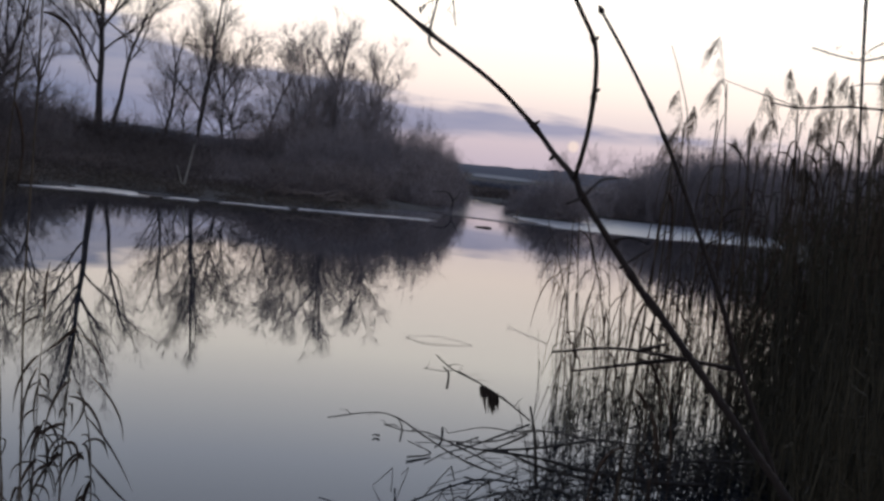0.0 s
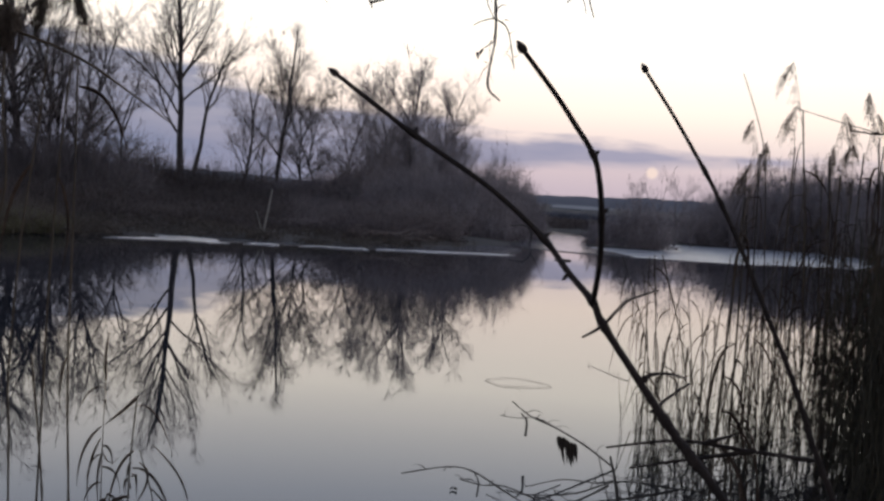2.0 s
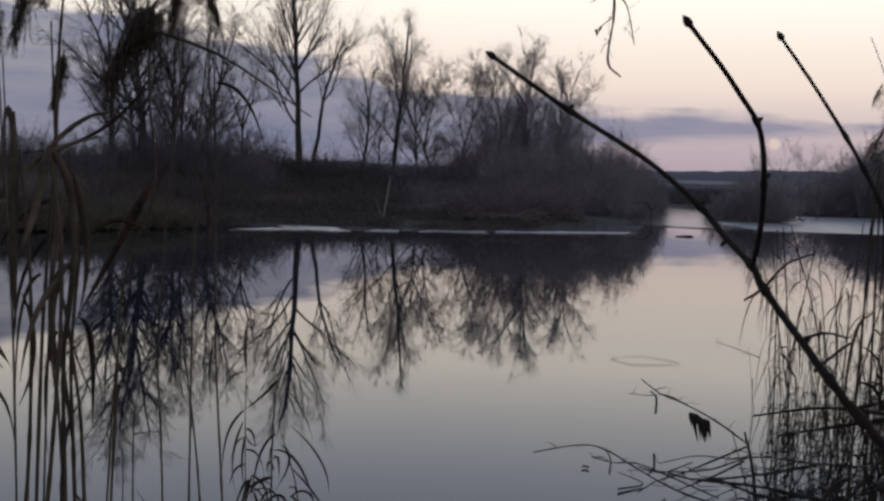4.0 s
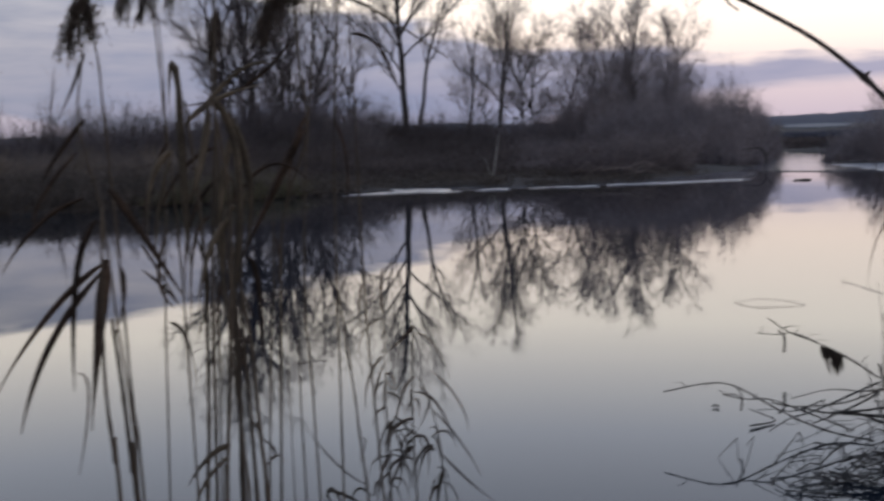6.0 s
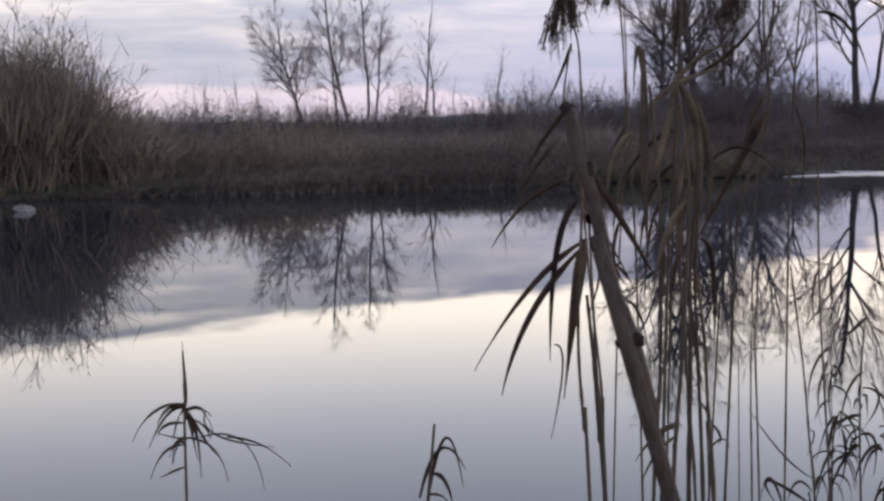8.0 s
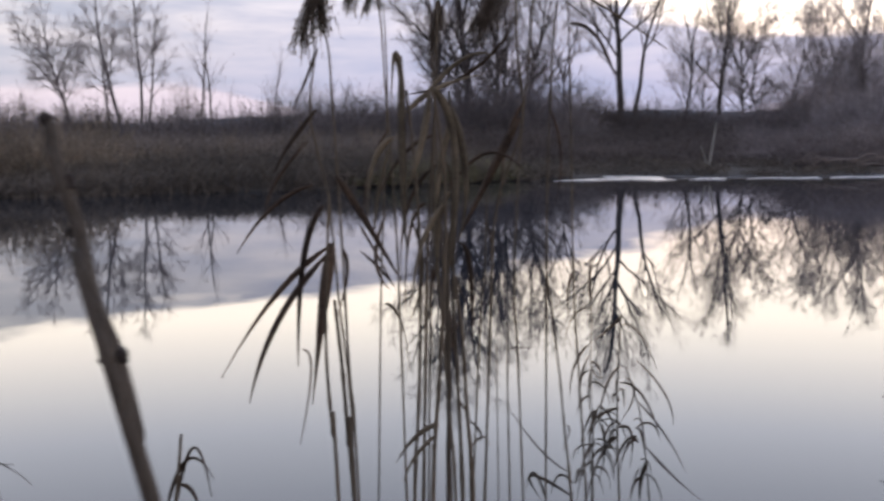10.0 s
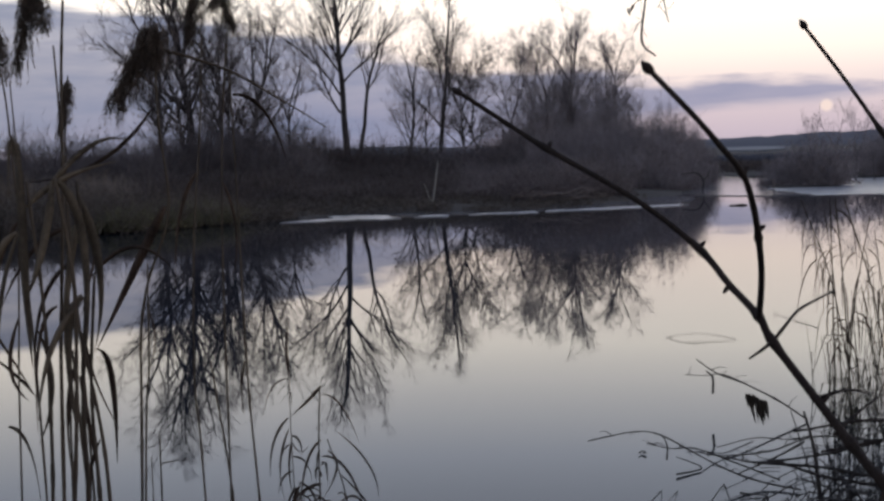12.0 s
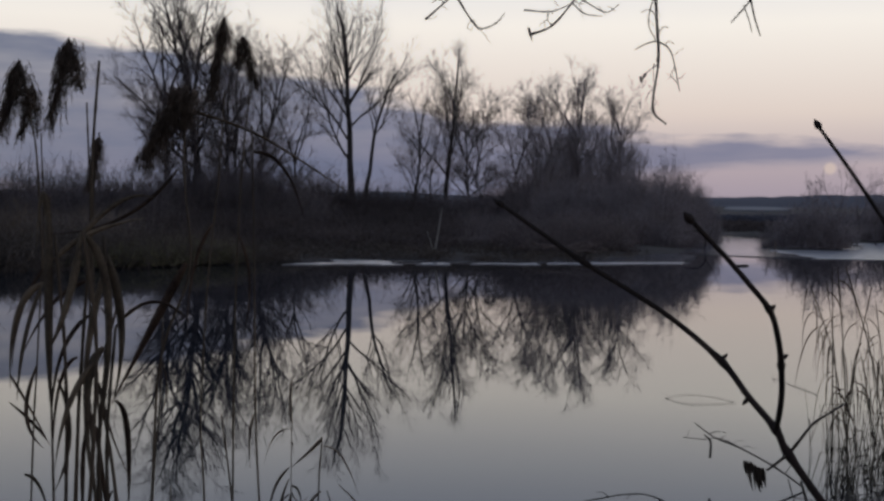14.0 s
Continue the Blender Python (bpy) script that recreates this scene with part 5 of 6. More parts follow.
tuft = reed([(0.064, 4.337, -0.080), (0.060, 4.351, 0.149), (0.053, 4.379, 0.418), (0.055, 4.404, 0.648), (0.068, 4.429, 0.860)], "bent young reed standing in the shallows", 0.0048, [
    ((0.072, 4.429, 0.860), (0.039, 4.419, 0.821), (-0.045, 4.398, 0.759), 0.0172),
    ((0.128, 4.421, 0.687), (0.272, 4.431, 0.556), (0.266, 4.418, 0.437), 0.0107),
    ((0.066, 4.408, 0.668), (-0.009, 4.390, 0.629), (-0.019, 4.366, 0.421), 0.0129),
    ((0.086, 4.407, 0.626), (0.158, 4.414, 0.582), (0.064, 4.385, 0.460), 0.0129),
    ((0.053, 4.381, 0.439), (0.133, 4.398, 0.473), (0.099, 4.372, 0.282), 0.0172),
])
withered(tuft, (0.055, 4.380, 0.30), (0.068, 4.429, 0.84), 12, 0.26, 0.011, 11)
tuft = reed([(0.186, 4.358, -0.080), (0.174, 4.370, 0.146), (0.146, 4.399, 0.457), (0.087, 4.411, 0.668)], "bent young reed standing in the shallows", 0.0037, [
    ((0.123, 4.404, 0.542), (0.239, 4.412, 0.426), (0.314, 4.407, 0.261), 0.0107),
    ((0.162, 4.392, 0.363), (0.264, 4.396, 0.236), (0.383, 4.407, 0.146), 0.0129),
    ((0.165, 4.387, 0.311), (0.127, 4.371, 0.228), (0.139, 4.364, 0.147), 0.0215),
])
withered(tuft, (0.160, 4.390, 0.20), (0.090, 4.410, 0.64), 10, 0.24, 0.010, 12)
tuft = reed([(-0.044, 4.318, -0.080), (-0.043, 4.333, 0.152), (-0.040, 4.361, 0.400), (-0.018, 4.378, 0.525)], "bent young reed standing in the shallows", 0.0043, [
    ((-0.018, 4.378, 0.525), (0.059, 4.386, 0.481), (0.032, 4.368, 0.357), 0.0129),
    ((-0.018, 4.377, 0.514), (-0.069, 4.361, 0.448), (-0.046, 4.346, 0.275), 0.0150),
    ((-0.009, 4.373, 0.462), (0.024, 4.368, 0.367), (-0.021, 4.346, 0.233), 0.0150),
    ((-0.041, 4.389, 0.672), (-0.069, 4.373, 0.568), (-0.040, 4.367, 0.463), 0.0107),
])
withered(tuft, (-0.042, 4.340, 0.18), (-0.020, 4.378, 0.52), 11, 0.22, 0.010, 13)
reed([(-0.102, 3.876, -0.080), (-0.128, 3.895, 0.295), (-0.137, 3.902, 0.368)], "short bent reed shoots in the shallows", 0.0043, [
    ((-0.127, 3.903, 0.368), (-0.182, 3.902, 0.445), (-0.202, 3.886, 0.333), 0.0129),
    ((-0.118, 3.905, 0.368), (-0.103, 3.919, 0.480), (-0.072, 3.909, 0.329), 0.0129),
    ((-0.212, 3.881, 0.297), (-0.266, 3.893, 0.498), (-0.286, 3.873, 0.345), 0.0129),
    ((-0.137, 3.897, 0.331), (-0.350, 3.876, 0.478), (-0.230, 3.880, 0.315), 0.0172),
])
tuft = reed([(-1.061, 1.460, -0.080), (-1.081, 1.529, 1.051), (-1.084, 1.541, 1.169), (-1.088, 1.549, 1.249)], "small broken reed with splayed bent leaves", 0.0026, [
    ((-1.082, 1.541, 1.165), (-1.109, 1.538, 1.180), (-1.137, 1.525, 1.108), 0.0052),
    ((-1.079, 1.541, 1.161), (-1.053, 1.540, 1.113), (-1.033, 1.542, 1.097), 0.0086),
    ((-1.081, 1.541, 1.161), (-1.063, 1.541, 1.129), (-1.059, 1.534, 1.066), 0.0120),
    ((-1.054, 1.546, 1.165), (-1.074, 1.537, 1.119), (-0.953, 1.558, 1.112), 0.0052),
    ((-1.023, 1.547, 1.126), (-0.968, 1.556, 1.124), (-0.929, 1.559, 1.084), 0.0043),
    ((-1.062, 1.540, 1.125), (-0.984, 1.556, 1.151), (-0.967, 1.549, 1.050), 0.0034),
    ((-1.079, 1.541, 1.161), (-1.077, 1.538, 1.134), (-1.063, 1.536, 1.090), 0.0120),
    ((-1.080, 1.537, 1.122), (-1.115, 1.531, 1.126), (-1.129, 1.529, 1.133), 0.0034),
    ((-1.083, 1.532, 1.082), (-1.103, 1.528, 1.076), (-1.120, 1.524, 1.066), 0.0043),
])
withered(tuft, (-1.083, 1.535, 1.10), (-1.082, 1.541, 1.175), 14, 0.085, 0.0042, 15, 0.7)
blade("leaf", (-1.084, 1.542, 1.17), (-1.087, 1.546, 1.22), (-1.0885, 1.550, 1.262), 0.008, M_leaf, tuft)
tuft = reed([(-0.783, 1.334, -0.080), (-0.685, 1.427, 1.096), (-0.682, 1.430, 1.123)], "short bent reed shoots", 0.0026, [
    ((-0.696, 1.425, 1.096), (-0.674, 1.440, 1.202), (-0.638, 1.439, 1.132), 0.0060),
    ((-0.685, 1.427, 1.096), (-0.664, 1.446, 1.241), (-0.641, 1.436, 1.111), 0.0052),
    ((-0.678, 1.431, 1.127), (-0.662, 1.434, 1.124), (-0.654, 1.431, 1.087), 0.0103),
])
withered(tuft, (-0.69, 1.42, 1.06), (-0.684, 1.428, 1.12), 4, 0.09, 0.004, 16)
reed([(-0.378, 2.580, -0.080), (-0.394, 2.629, 0.755), (-0.396, 2.636, 0.829), (-0.401, 2.643, 0.905)], "withered broken reed shoot", 0.0030, [
    ((-0.401, 2.643, 0.905), (-0.359, 2.640, 0.879), (-0.373, 2.638, 0.854), 0.0100),
    ((-0.393, 2.637, 0.842), (-0.363, 2.641, 0.888), (-0.349, 2.637, 0.847), 0.0060),
])
rod = tagged(new("reed"), "snapped dry reed stem leaning across its neighbours", "reed")
tube("stem", [(-0.294, 2.524, 1.888), (-0.155, 2.534, 1.842), (-0.056, 2.570, 1.787), (0.037, 2.608, 1.729)], 0.0035, 0.0012, M_reed, rod)
reed([(4.389, 7.169, -0.080), (4.322, 7.248, 1.695), (4.296, 7.280, 2.123), (4.227, 7.315, 2.393), (4.140, 7.355, 2.643)], "thin bare reed stalk with a bent tip", 0.0045, [
])

# ---- dead twigs lying in the shallows ----
dead_twig([(1.465, 5.908, 0.215), (1.679, 5.836, 0.265), (1.807, 5.790, 0.254), (1.973, 5.726, 0.160), (2.123, 5.668, 0.079), (2.269, 5.613, 0.026), (2.409, 5.482, 0.012)], 0.0070, "thin dark dead twig lying over the water")
dead_twig([(1.714, 5.711, 0.233), (1.821, 5.671, 0.211), (1.932, 5.633, 0.213), (2.076, 5.579, 0.161), (2.309, 5.490, 0.065)], 0.0060, "thin dark dead twig lying over the water")
dead_twig([(1.934, 5.631, 0.198), (2.046, 5.590, 0.180), (2.265, 5.515, 0.204), (2.478, 5.445, 0.280), (2.757, 5.346, 0.263), (3.034, 5.249, 0.261)], 0.0070, "thin dark dead twig lying over the water")
dead_twig([(2.031, 5.598, 0.219), (2.203, 5.541, 0.268), (2.369, 5.483, 0.263), (2.450, 5.456, 0.284)], 0.0050, "thin dark dead twig lying over the water")
dead_twig([(2.035, 5.485, 0.200), (2.173, 5.435, 0.177), (2.441, 5.343, 0.217), (2.705, 5.255, 0.285)], 0.0100, "thin dark dead twig lying over the water")
dead_twig([(2.131, 5.340, 0.202), (2.400, 5.245, 0.186), (2.618, 5.165, 0.148), (2.941, 5.050, 0.126), (3.207, 4.958, 0.137)], 0.0160, "thick dark dead branch lying over the water")
dead_twig([(2.085, 5.462, 0.121), (2.252, 5.409, 0.203), (2.379, 5.369, 0.280)], 0.0080, "thin dark dead twig lying over the water")
dead_twig([(2.210, 5.313, 0.214), (2.405, 5.240, 0.144), (2.677, 5.142, 0.100)], 0.0120, "thin dark dead twig lying over the water")
dead_twig([(2.674, 5.145, 0.128), (3.062, 5.016, 0.242), (3.459, 4.879, 0.273)], 0.0120, "thin dark dead twig lying over the water")
dead_twig([(2.379, 5.379, 0.423), (2.415, 5.355, 0.256), (2.425, 5.305, 0.012)], 0.0120, "dark upright dead stub in the shallows")
dead_twig([(1.983, 6.049, 0.064), (2.102, 5.984, 0.012), (1.932, 5.898, 0.012)], 0.0060, "small bent dead twig floating on the water")
dead_twig([(1.882, 6.365, 0.012), (1.909, 6.396, 0.012), (1.919, 6.361, 0.012)], 0.0080, "small floating bit of bark")
dead_twig([(1.815, 5.788, 0.255), (1.841, 5.775, 0.200), (1.836, 5.772, 0.125)], 0.0060, "short hanging dead twig")
dead_twig([(2.526, 7.170, 0.370), (2.641, 7.123, 0.283), (2.789, 7.067, 0.223), (2.977, 6.994, 0.121), (3.119, 6.864, 0.012)], 0.0080, "dead twig arching over the water")
dead_twig([(2.495, 7.295, 0.254), (2.615, 7.252, 0.246), (2.721, 7.215, 0.254), (2.891, 7.150, 0.174)], 0.0050, "thin dark dead twig lying over the water")
dead_twig([(2.622, 7.252, 0.277), (2.659, 7.236, 0.233), (2.656, 7.230, 0.131)], 0.0100, "short hanging dead twig")
ring = [(3.435, 10.323, 0.006), (3.722, 10.490, 0.006), (3.897, 10.333, 0.006), (3.966, 9.992, 0.006), (3.699, 9.957, 0.006), (3.494, 10.005, 0.006)]
dead_twig(ring + [ring[0]], 0.0022, "thin bent stalk floating in a loop")
dead_twig([(4.964, 11.426, 0.006), (4.989, 11.301, 0.006), (4.957, 10.825, 0.006), (4.943, 10.390, 0.006)], 0.003, "curled stalk floating on the water")
dead_twig([(14.452, 35.648, -0.000), (14.702, 35.648, 0.015), (14.852, 35.648, 0.020), (15.052, 35.648, -0.000)], 0.05, "dark lump of driftwood by the ice edge")
leaf_clump = tagged(new("dead_leaves"), "cluster of dark dead leaves hanging from a twig", "leaves")
blade("leaf", (2.176, 5.545, 0.487), (2.194, 5.545, 0.414), (2.204, 5.525, 0.340), 0.019, M_dead, leaf_clump)
blade("leaf", (2.193, 5.539, 0.484), (2.197, 5.546, 0.436), (2.193, 5.532, 0.388), 0.021, M_dead, leaf_clump)
blade("leaf", (2.211, 5.531, 0.469), (2.228, 5.532, 0.401), (2.238, 5.513, 0.334), 0.027, M_dead, leaf_clump)
blade("leaf", (2.229, 5.525, 0.460), (2.242, 5.528, 0.406), (2.246, 5.511, 0.352), 0.027, M_dead, leaf_clump)
blade("leaf", (2.246, 5.518, 0.457), (2.258, 5.522, 0.409), (2.262, 5.506, 0.360), 0.021, M_dead, leaf_clump)
blade("leaf", (2.203, 5.535, 0.478), (2.212, 5.534, 0.415), (2.216, 5.520, 0.346), 0.013, M_dead, leaf_clump)
blade("leaf", (2.165, 5.549, 0.486), (2.175, 5.554, 0.450), (2.176, 5.540, 0.415), 0.016, M_dead, leaf_clump)
fallen = tagged(new("fallen_branches"), "tangle of pale fallen branches on the far bank", "branches")
fallen.location = (-0.45, -1.7, -0.12)
tube("limb", [(9.238, 42.226, 0.551), (9.625, 42.241, 0.631), (10.013, 42.252, 0.565)], 0.03, 0.012, M_fallen, fallen, sides=5, steps=3)
tube("limb", [(8.823, 42.316, 0.461), (9.423, 42.287, 0.705), (10.025, 42.249, 0.510)], 0.03, 0.012, M_fallen, fallen, sides=5, steps=3)
tube("limb", [(10.526, 41.919, 0.523), (10.967, 41.908, 0.634), (11.410, 41.892, 0.545)], 0.03, 0.012, M_fallen, fallen, sides=5, steps=3)
tube("limb", [(9.083, 42.260, 0.549), (9.395, 42.293, 0.823), (9.710, 42.324, 0.602)], 0.03, 0.012, M_fallen, fallen, sides=5, steps=3)
tube("limb", [(10.681, 41.879, 0.353), (11.228, 41.838, 0.443), (11.775, 41.789, 0.372)], 0.03, 0.012, M_fallen, fallen, sides=5, steps=3)
tube("limb", [(9.419, 42.185, 0.398), (9.942, 42.166, 0.655), (10.467, 42.140, 0.449)], 0.03, 0.012, M_fallen, fallen, sides=5, steps=3)
tube("limb", [(10.803, 41.848, 0.564), (11.271, 41.826, 0.774), (11.741, 41.799, 0.606)], 0.03, 0.012, M_fallen, fallen, sides=5, steps=3)
tube("limb", [(9.897, 42.074, 0.532), (10.315, 42.075, 0.596), (10.733, 42.072, 0.544)], 0.03, 0.012, M_fallen, fallen, sides=5, steps=3)
tube("limb", [(10.935, 41.813, 0.337), (11.380, 41.796, 0.454), (11.827, 41.774, 0.360)], 0.03, 0.012, M_fallen, fallen, sides=5, steps=3)
tube("limb", [(10.873, 41.829, 0.422), (11.451, 41.776, 0.678), (12.031, 41.715, 0.475)], 0.03, 0.012, M_fallen, fallen, sides=5, steps=3)
tube("limb", [(9.903, 42.073, 0.463), (10.371, 42.061, 0.613), (10.841, 42.045, 0.493)], 0.03, 0.012, M_fallen, fallen, sides=5, steps=3)
tube("limb", [(9.055, 42.266, 0.490), (9.613, 42.244, 0.543), (10.170, 42.214, 0.501)], 0.03, 0.012, M_fallen, fallen, sides=5, steps=3)
tube("limb", [(8.774, 42.326, 0.395), (9.113, 42.356, 0.570), (9.455, 42.382, 0.427)], 0.03, 0.012, M_fallen, fallen, sides=5, steps=3)
tube("limb", [(9.813, 42.094, 0.483), (10.442, 42.043, 0.575), (11.072, 41.983, 0.503)], 0.03, 0.012, M_fallen, fallen, sides=5, steps=3)
stone = rock(-15.91, 21.95, 0.17, "pale stone at the foot of the bank")

# ---- overhanging tree ----
tube("twig", [(1.446, 4.867, 2.669), (1.453, 4.861, 2.506), (1.462, 4.853, 2.320), (1.440, 4.850, 2.123), (1.495, 4.839, 2.056)], 0.0071, 0.0038, M_wood, overhang, sides=6, rough=0.2)
tube("twig", [(1.457, 4.857, 2.402), (1.514, 4.846, 2.353), (1.549, 4.836, 2.193)], 0.0037, 0.0020, M_wood, overhang, sides=6, rough=0.2)
tube("twig", [(1.457, 4.857, 2.402), (1.404, 4.864, 2.385), (1.365, 4.870, 2.362)], 0.0034, 0.0018, M_wood, overhang, sides=6, rough=0.2)
tube("twig", [(1.453, 4.865, 2.622), (1.420, 4.865, 2.483), (1.450, 4.858, 2.402)], 0.0034, 0.0018, M_wood, overhang, sides=6, rough=0.2)
tube("twig", [(0.515, 5.058, 2.489), (0.562, 5.052, 2.531), (0.666, 5.039, 2.630)], 0.0051, 0.0027, M_wood, overhang, sides=6, rough=0.2)
tube("twig", [(0.632, 5.044, 2.606), (0.689, 5.032, 2.513), (0.740, 5.022, 2.454), (0.805, 5.013, 2.475), (0.843, 5.008, 2.518)], 0.0044, 0.0023, M_wood, overhang, sides=6, rough=0.2)
tube("twig", [(0.956, 5.020, 2.434), (1.045, 5.007, 2.472), (1.127, 4.998, 2.567), (1.209, 4.989, 2.685)], 0.0054, 0.0029, M_wood, overhang, sides=6, rough=0.2)
tube("twig", [(0.928, 5.028, 2.538), (1.045, 5.009, 2.533), (1.134, 4.997, 2.571)], 0.0037, 0.0020, M_wood, overhang, sides=6, rough=0.2)
tube("twig", [(1.127, 4.998, 2.571), (1.185, 4.987, 2.524), (1.255, 4.976, 2.515)], 0.0034, 0.0018, M_wood, overhang, sides=6, rough=0.2)
tube("twig", [(1.162, 4.993, 2.590), (1.267, 4.975, 2.532), (1.326, 4.967, 2.567)], 0.0034, 0.0018, M_wood, overhang, sides=6, rough=0.2)
tube("twig", [(1.457, 4.853, 2.302), (1.420, 4.858, 2.274), (1.397, 4.861, 2.250)], 0.0024, 0.0013, M_wood, overhang, sides=6, rough=0.2)
tube("twig", [(1.459, 4.857, 2.436), (1.485, 4.854, 2.460), (1.503, 4.851, 2.455)], 0.0024, 0.0013, M_wood, overhang, sides=6, rough=0.2)
tube("twig", [(1.445, 4.852, 2.204), (1.420, 4.855, 2.181), (1.411, 4.856, 2.153)], 0.0020, 0.0011, M_wood, overhang, sides=6, rough=0.2)
tube("twig", [(1.485, 4.852, 2.381), (1.503, 4.850, 2.399), (1.526, 4.846, 2.390)], 0.0020, 0.0011, M_wood, overhang, sides=6, rough=0.2)
tube("twig", [(0.597, 5.048, 2.559), (0.569, 5.052, 2.573), (0.539, 5.057, 2.559)], 0.0024, 0.0013, M_wood, overhang, sides=6, rough=0.2)
tube("twig", [(1.045, 5.008, 2.476), (1.026, 5.011, 2.500), (1.033, 5.011, 2.543)], 0.0022, 0.0012, M_wood, overhang, sides=6, rough=0.2)
tube("twig", [(1.462, 4.859, 2.483), (1.427, 4.865, 2.529), (1.388, 4.871, 2.517)], 0.0024, 0.0013, M_wood, overhang, sides=6, rough=0.2)
tube("twig", [(0.708, 5.028, 2.489), (0.689, 5.030, 2.461), (0.703, 5.027, 2.442)], 0.0020, 0.0011, M_wood, overhang, sides=6, rough=0.2)
tube("twig", [(1.597, 4.204, 2.541), (1.581, 4.203, 2.461), (1.513, 4.211, 2.376)], 0.0041, 0.0022, M_wood, overhang, sides=6, rough=0.2)
tube("twig", [(1.581, 4.203, 2.461), (1.597, 4.199, 2.390), (1.617, 4.194, 2.328)], 0.0037, 0.0020, M_wood, overhang, sides=6, rough=0.2)
tube("twig", [(1.557, 4.207, 2.440), (1.577, 4.201, 2.380), (1.587, 4.199, 2.340)], 0.0024, 0.0013, M_wood, overhang, sides=6, rough=0.2)
blade("dead_leaf", (0.940, 4.991, 2.462), (0.949, 4.989, 2.431), (0.959, 4.987, 2.401), 0.012, M_dead, overhang)
blade("dead_leaf", (1.474, 4.905, 2.339), (1.478, 4.904, 2.315), (1.483, 4.902, 2.292), 0.012, M_dead, overhang)
blade("dead_leaf", (1.404, 4.913, 2.261), (1.409, 4.912, 2.245), (1.413, 4.911, 2.228), 0.012, M_dead, overhang)
blade("dead_leaf", (1.427, 4.910, 2.275), (1.421, 4.911, 2.260), (1.416, 4.911, 2.245), 0.012, M_dead, overhang)
tube("twig", [(4.024, 4.952, 2.127), (3.818, 5.030, 2.123), (3.600, 5.111, 2.092), (3.462, 5.165, 2.103)], 0.0060, 0.0036, M_wood, overhang, sides=6)
tube("twig", [(4.002, 4.979, 2.408), (3.881, 5.023, 2.371), (3.742, 5.077, 2.384), (3.630, 5.121, 2.409)], 0.0050, 0.0030, M_wood, overhang, sides=6)
tube("twig", [(3.996, 4.986, 2.481), (3.930, 5.009, 2.444), (3.867, 5.029, 2.378)], 0.0040, 0.0024, M_wood, overhang, sides=6)
tube("twig", [(4.013, 4.965, 2.263), (3.890, 5.011, 2.249), (3.811, 5.039, 2.216)], 0.0030, 0.0018, M_wood, overhang, sides=6)
tube("twig", [(3.870, 5.050, 2.715), (3.879, 5.025, 2.394), (3.903, 4.977, 1.811), (3.911, 4.950, 1.460)], 0.0100, 0.0060, M_wood, overhang, sides=6)
tube("twig", [(3.600, 5.111, 2.092), (3.348, 5.212, 2.157), (3.207, 5.269, 2.199)], 0.0025, 0.0015, M_wood, overhang, sides=6)

sp = random.Random(41)
for a, b, n in (((1.446, 4.867, 2.669), (1.440, 4.850, 2.123), 12), ((0.515, 5.058, 2.489), (0.666, 5.039, 2.630), 5), ((0.632, 5.044, 2.606), (0.740, 5.022, 2.454), 6),
                ((0.956, 5.020, 2.434), (1.209, 4.989, 2.685), 9), ((1.127, 4.998, 2.571), (1.326, 4.967, 2.550), 7), ((1.514, 4.846, 2.353), (1.549, 4.836, 2.193), 4),
                ((4.002, 4.979, 2.408), (3.630, 5.121, 2.409), 9), ((4.024, 4.952, 2.127), (3.462, 5.165, 2.103), 9)):
    for _ in range(n):
        p = Vector(a).lerp(Vector(b), sp.random())
        q = p + Vector((sp.uniform(-0.07, 0.07), sp.uniform(-0.02, 0.02), sp.uniform(-0.07, 0.05)))
        tube("spur", [p, p.lerp(q, 0.5) + Vector((0, 0, sp.uniform(-0.012, 0.012))), q], 0.0016, 0.0007, M_wood, overhang, steps=3, sides=5)

# ---- reed bed standing in the water ----
def bed_reed(seed, h, plume_size, leaves, lean):
    rng = random.Random(seed)
    top = Vector((lean * h, rng.uniform(-0.05, 0.05) * h, h))
    mid = top * 0.55 + Vector((-lean * 0.12 * h, 0, 0))
    lf = []
    for k in range(leaves):
        s = rng.uniform(0.25, 0.95)
        a = Vector((0, 0, 0)).lerp(top, s)
        ang = rng.uniform(0, 2 * math.pi)
        d = Vector((math.cos(ang), math.sin(ang), 0))
        ln = rng.uniform(0.22, 0.42)
        lf.append((a, a + d * ln * 0.30 + Vector((0, 0, ln * rng.uniform(-0.12, 0.06))), a + d * ln * rng.uniform(0.12, 0.40) - Vector((0, 0, ln * rng.uniform(0.6, 1.0))), rng.uniform(0.006, 0.011)))
    pl = None
    if plume_size:
        d = Vector((rng.choice((-1, 1)) * 0.3, 0.1, 0))
        pl = ([top - Vector((0, 0, 0.04)), top + Vector((d.x * 0.15, 0, plume_size * 0.8)), top + d * plume_size * 1.3 + Vector((0, 0, plume_size * 0.5))], plume_size * rng.uniform(0.28, 0.4), 24)
    return reed([(0, 0, -0.15), mid, top], "dry brown reed with a feathery plume" if pl else "dry brown reed with hanging leaves", 0.0042, lf, pl, group="reed bed")


tall_kinds = [bed_reed(40 + k, 1.0, 0.13 + 0.02 * (k % 3), 11, l) for k, l in enumerate((0.02, -0.05, 0.08, -0.02, 0.05))]
low_kinds = [bed_reed(60 + k, 1.0, 0, 9, l) for k, l in enumerate((-0.22, 0.14, -0.10, 0.05, -0.3))]
rb = random.Random(77)


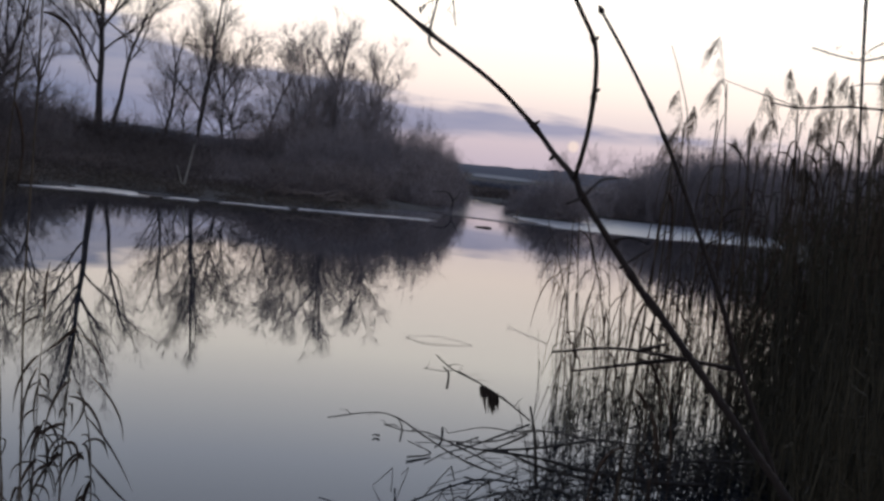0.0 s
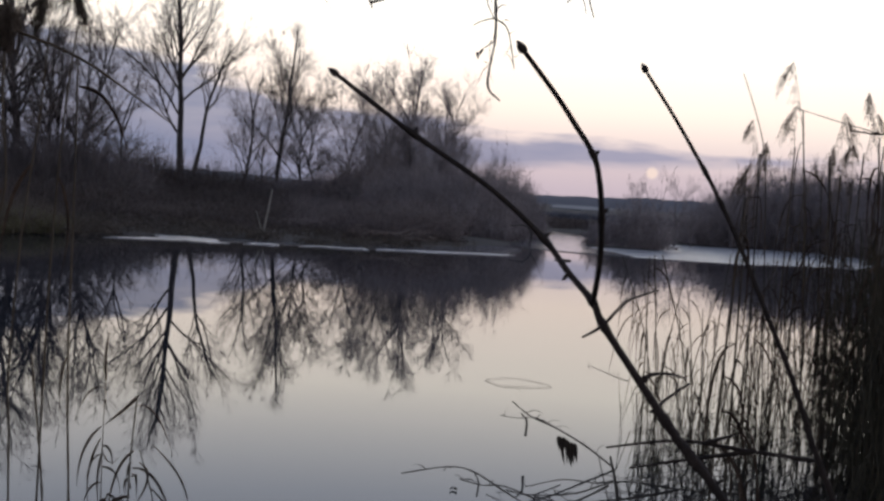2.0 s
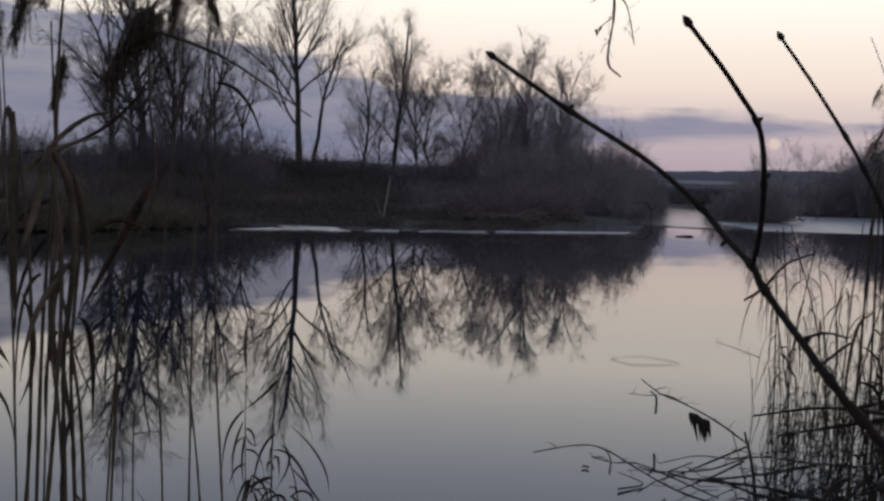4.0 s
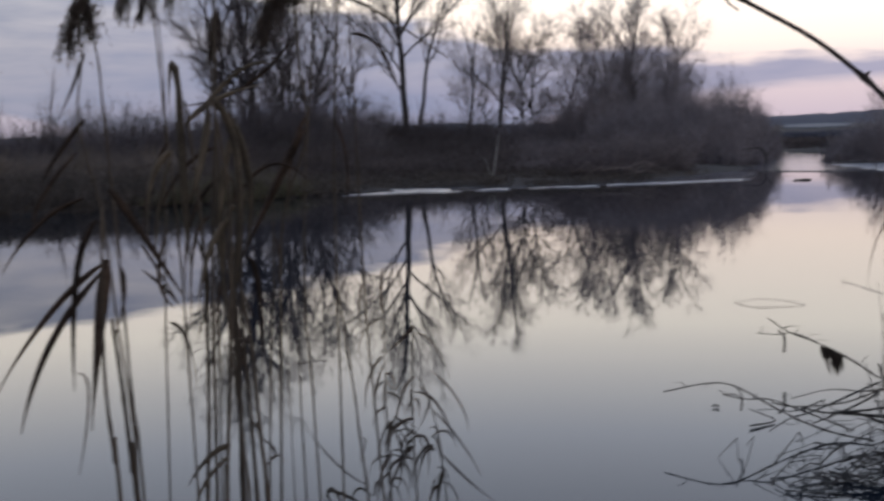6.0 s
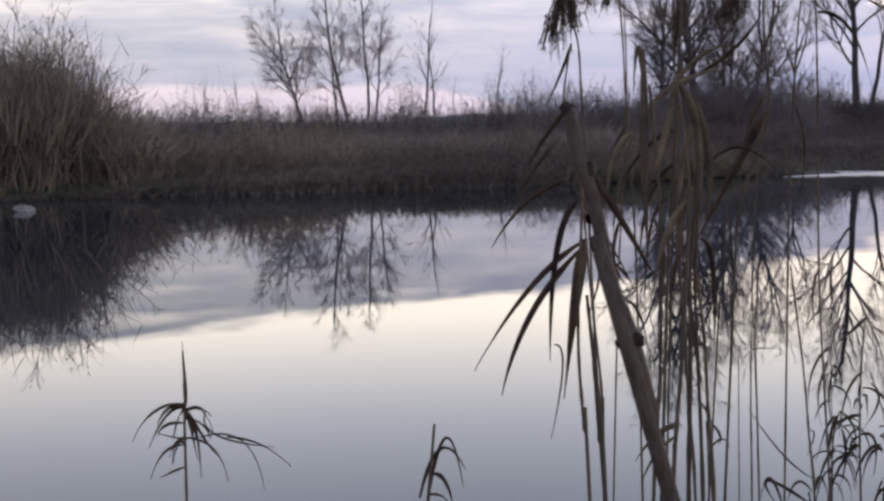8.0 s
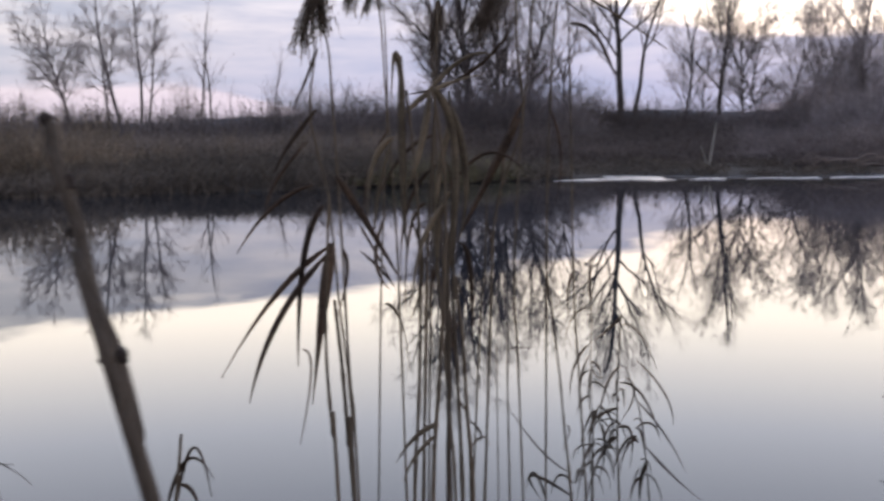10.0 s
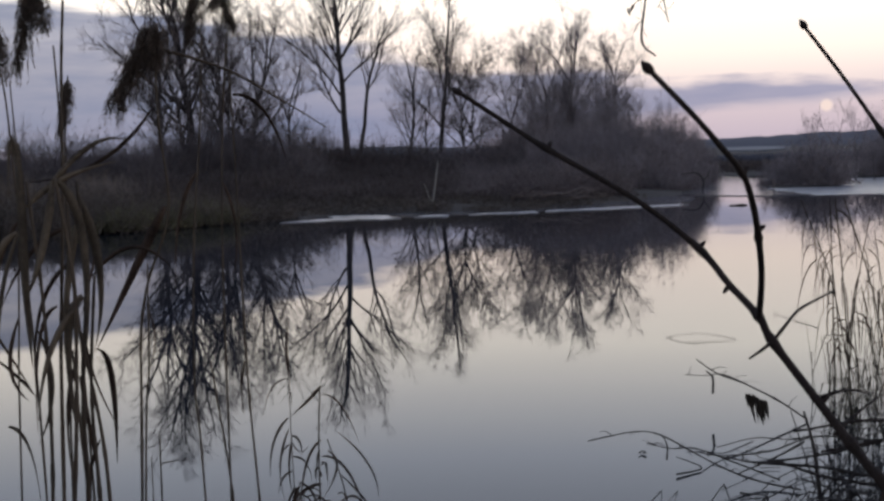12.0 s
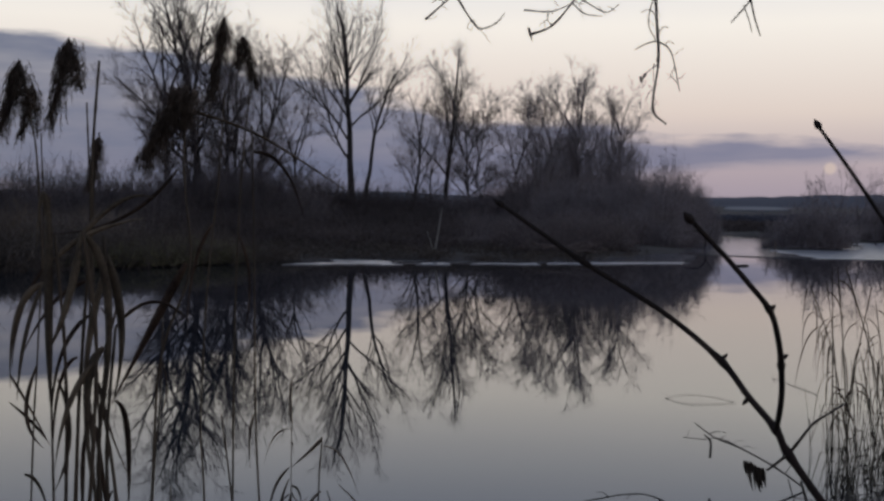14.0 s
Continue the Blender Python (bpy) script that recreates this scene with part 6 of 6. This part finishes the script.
def plant(kind, x, y, h):
    m = Matrix.LocRotScale((x, y, -0.02), Euler((0, 0, rb.uniform(0, 6.28))), None)
    c = copy_thing(kind, m)
    c.scale = (h * 0.75 + 0.2, h * 0.75 + 0.2, h)
    return c


# tall plumed reeds: bearing, distance, height of the stem
for az, d, h in ((33.2, 8.3, 2.42), (31.6, 8.2, 2.15), (30.4, 7.7, 2.08), (27.6, 4.35, 1.72), (28.6, 4.5, 1.66), (35.2, 8.3, 2.2), (36.0, 8.1, 2.25), (36.9, 8.4, 2.3), (37.8, 8.0, 2.2),
                 (38.6, 8.3, 2.35), (39.5, 7.9, 2.25), (40.3, 8.2, 2.4), (41.4, 8.0, 2.3), (34.4, 9.0, 2.0), (32.4, 9.2, 1.9), (39.0, 7.2, 2.0), (42.4, 7.5, 2.2), (43.6, 7.8, 2.3), (36.4, 7.4, 1.95), (40.9, 6.9, 1.9)):
    plant(rb.choice(tall_kinds), *at(az, d), h)
for _ in range(70):
    az = rb.uniform(33.5, 46)
    plant(rb.choice(tall_kinds), *at(az, rb.uniform(7.0, 11.0)), rb.uniform(1.5, 2.2))
for _ in range(26):
    az = 25.2 + 14 * rb.random() ** 1.2
    plant(rb.choice(low_kinds), *at(az, rb.uniform(6.6, 8.8)), rb.uniform(1.0, 1.45))
for k in tall_kinds + low_kinds:
    k.location = (rb.uniform(6.0, 7.2), rb.uniform(7.0, 8.4), -0.02)
    k.scale = (1.6, 1.6, 1.7)

# the crowd of stems and hanging leaves behind and between them
rg = np.random.default_rng(9)
p0, p1, r0 = [], [], []


def crowd(n, az0, az1, d0, d1, h0, h1, power=1.0):
    for _ in range(n):
        az = az0 + (az1 - az0) * rg.random() ** power
        x, y = at(az, rg.uniform(d0, d1))
        h = rg.uniform(h0, h1)
        z = min(ground_z(x, y), 0.0) - 0.05
        b = np.array([x, y, z])
        t = b + np.array([rg.normal(0, 0.10) * h, rg.normal(0, 0.10) * h, h])
        m = b + (t - b) * 0.5 + rg.normal(0, 0.03, 3)
        p0.extend([b, m])
        p1.extend([m, t])
        r0.extend([0.0035, 0.003])
        for _ in range(rg.integers(2, 6)):
            q = b + (t - b) * rg.uniform(0.3, 1.0)
            a = rg.uniform(0, 6.28)
            ln = rg.uniform(0.15, 0.42)
            e = q + np.array([math.cos(a) * 0.25, math.sin(a) * 0.25, rg.uniform(-0.18, 0.08)]) * ln
            f = e + np.array([math.cos(a) * 0.2, math.sin(a) * 0.2, -rg.uniform(0.6, 1.1)]) * ln
            p0.extend([q, e])
            p1.extend([e, f])
            r0.extend([0.0034, 0.0038])


crowd(100, 24.8, 31.5, 6.8, 9.0, 0.8, 1.42, 0.75)
crowd(190, 30.0, 46.0, 6.4, 10.0, 0.9, 1.8, 0.8)
crowd(1000, 34.5, 48.0, 5.0, 12.0, 1.0, 2.1, 0.9)
crowd(420, 36.0, 48.0, 6.5, 9.5, 1.6, 2.35, 0.9)
crowd(950, 36.5, 50.0, 3.5, 9.0, 0.7, 1.7)
r0 = np.array(r0)
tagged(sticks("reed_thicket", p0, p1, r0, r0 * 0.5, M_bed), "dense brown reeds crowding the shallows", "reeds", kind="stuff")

# heap of broken reeds and fine twigs at the water's edge
p0, p1, r0 = [], [], []
for _ in range(330):
    s = rg.random()
    x = 1.65 + 2.6 * s + rg.normal(0, 0.12)
    y = 4.75 + 0.75 * s + abs(rg.normal(0, 0.22)) - 0.05
    b = np.array([x, y, rg.uniform(0.0, 0.05 + 0.22 * s)])
    a = rg.normal(0.3, 0.8)
    ln = rg.uniform(0.08, 0.40)
    up = rg.normal(0.22, 0.32)
    m = b + np.array([math.cos(a), math.sin(a) * 0.6, up]) * ln * 0.6
    e = m + np.array([math.cos(a + 0.5), math.sin(a) * 0.5, up - rg.uniform(0.2, 1.5)]) * ln * 0.5
    m[2], e[2] = max(m[2], 0.01), max(e[2], 0.005)
    p0.extend([b, m])
    p1.extend([m, e])
    w = rg.uniform(0.002, 0.0062)
    r0.extend([w, w])
for _ in range(46):
    s = rg.random()
    b = np.array([2.3 + 2.2 * s + rg.normal(0, 0.2), 5.4 + 0.9 * s + rg.normal(0, 0.35), rg.uniform(0.02, 0.28)])
    for _ in range(3):
        e = b + np.array([rg.uniform(0.08, 0.22), rg.normal(0, 0.05), rg.normal(0, 0.05)])
        e[2] = max(e[2], 0.01)
        p0.append(b)
        p1.append(e)
        r0.append(0.0035)
        b = e
for _ in range(60):
    s = rg.random()
    x, y = 2.4 + 2.0 * s + rg.normal(0, 0.1), 5.3 + 0.7 * s + rg.normal(0, 0.25)
    b = np.array([x, y, -0.05])
    t = b + np.array([rg.normal(0, 0.12), rg.normal(0, 0.1), rg.uniform(0.15, 0.6)])
    p0.append(b)
    p1.append(t)
    r0.append(0.005)
r0 = np.array(r0)
tagged(sticks("reed_litter", p0, p1, r0, r0 * 0.6, M_litter), "dark heap of broken reeds and twigs in the shallows", "debris", kind="stuff")
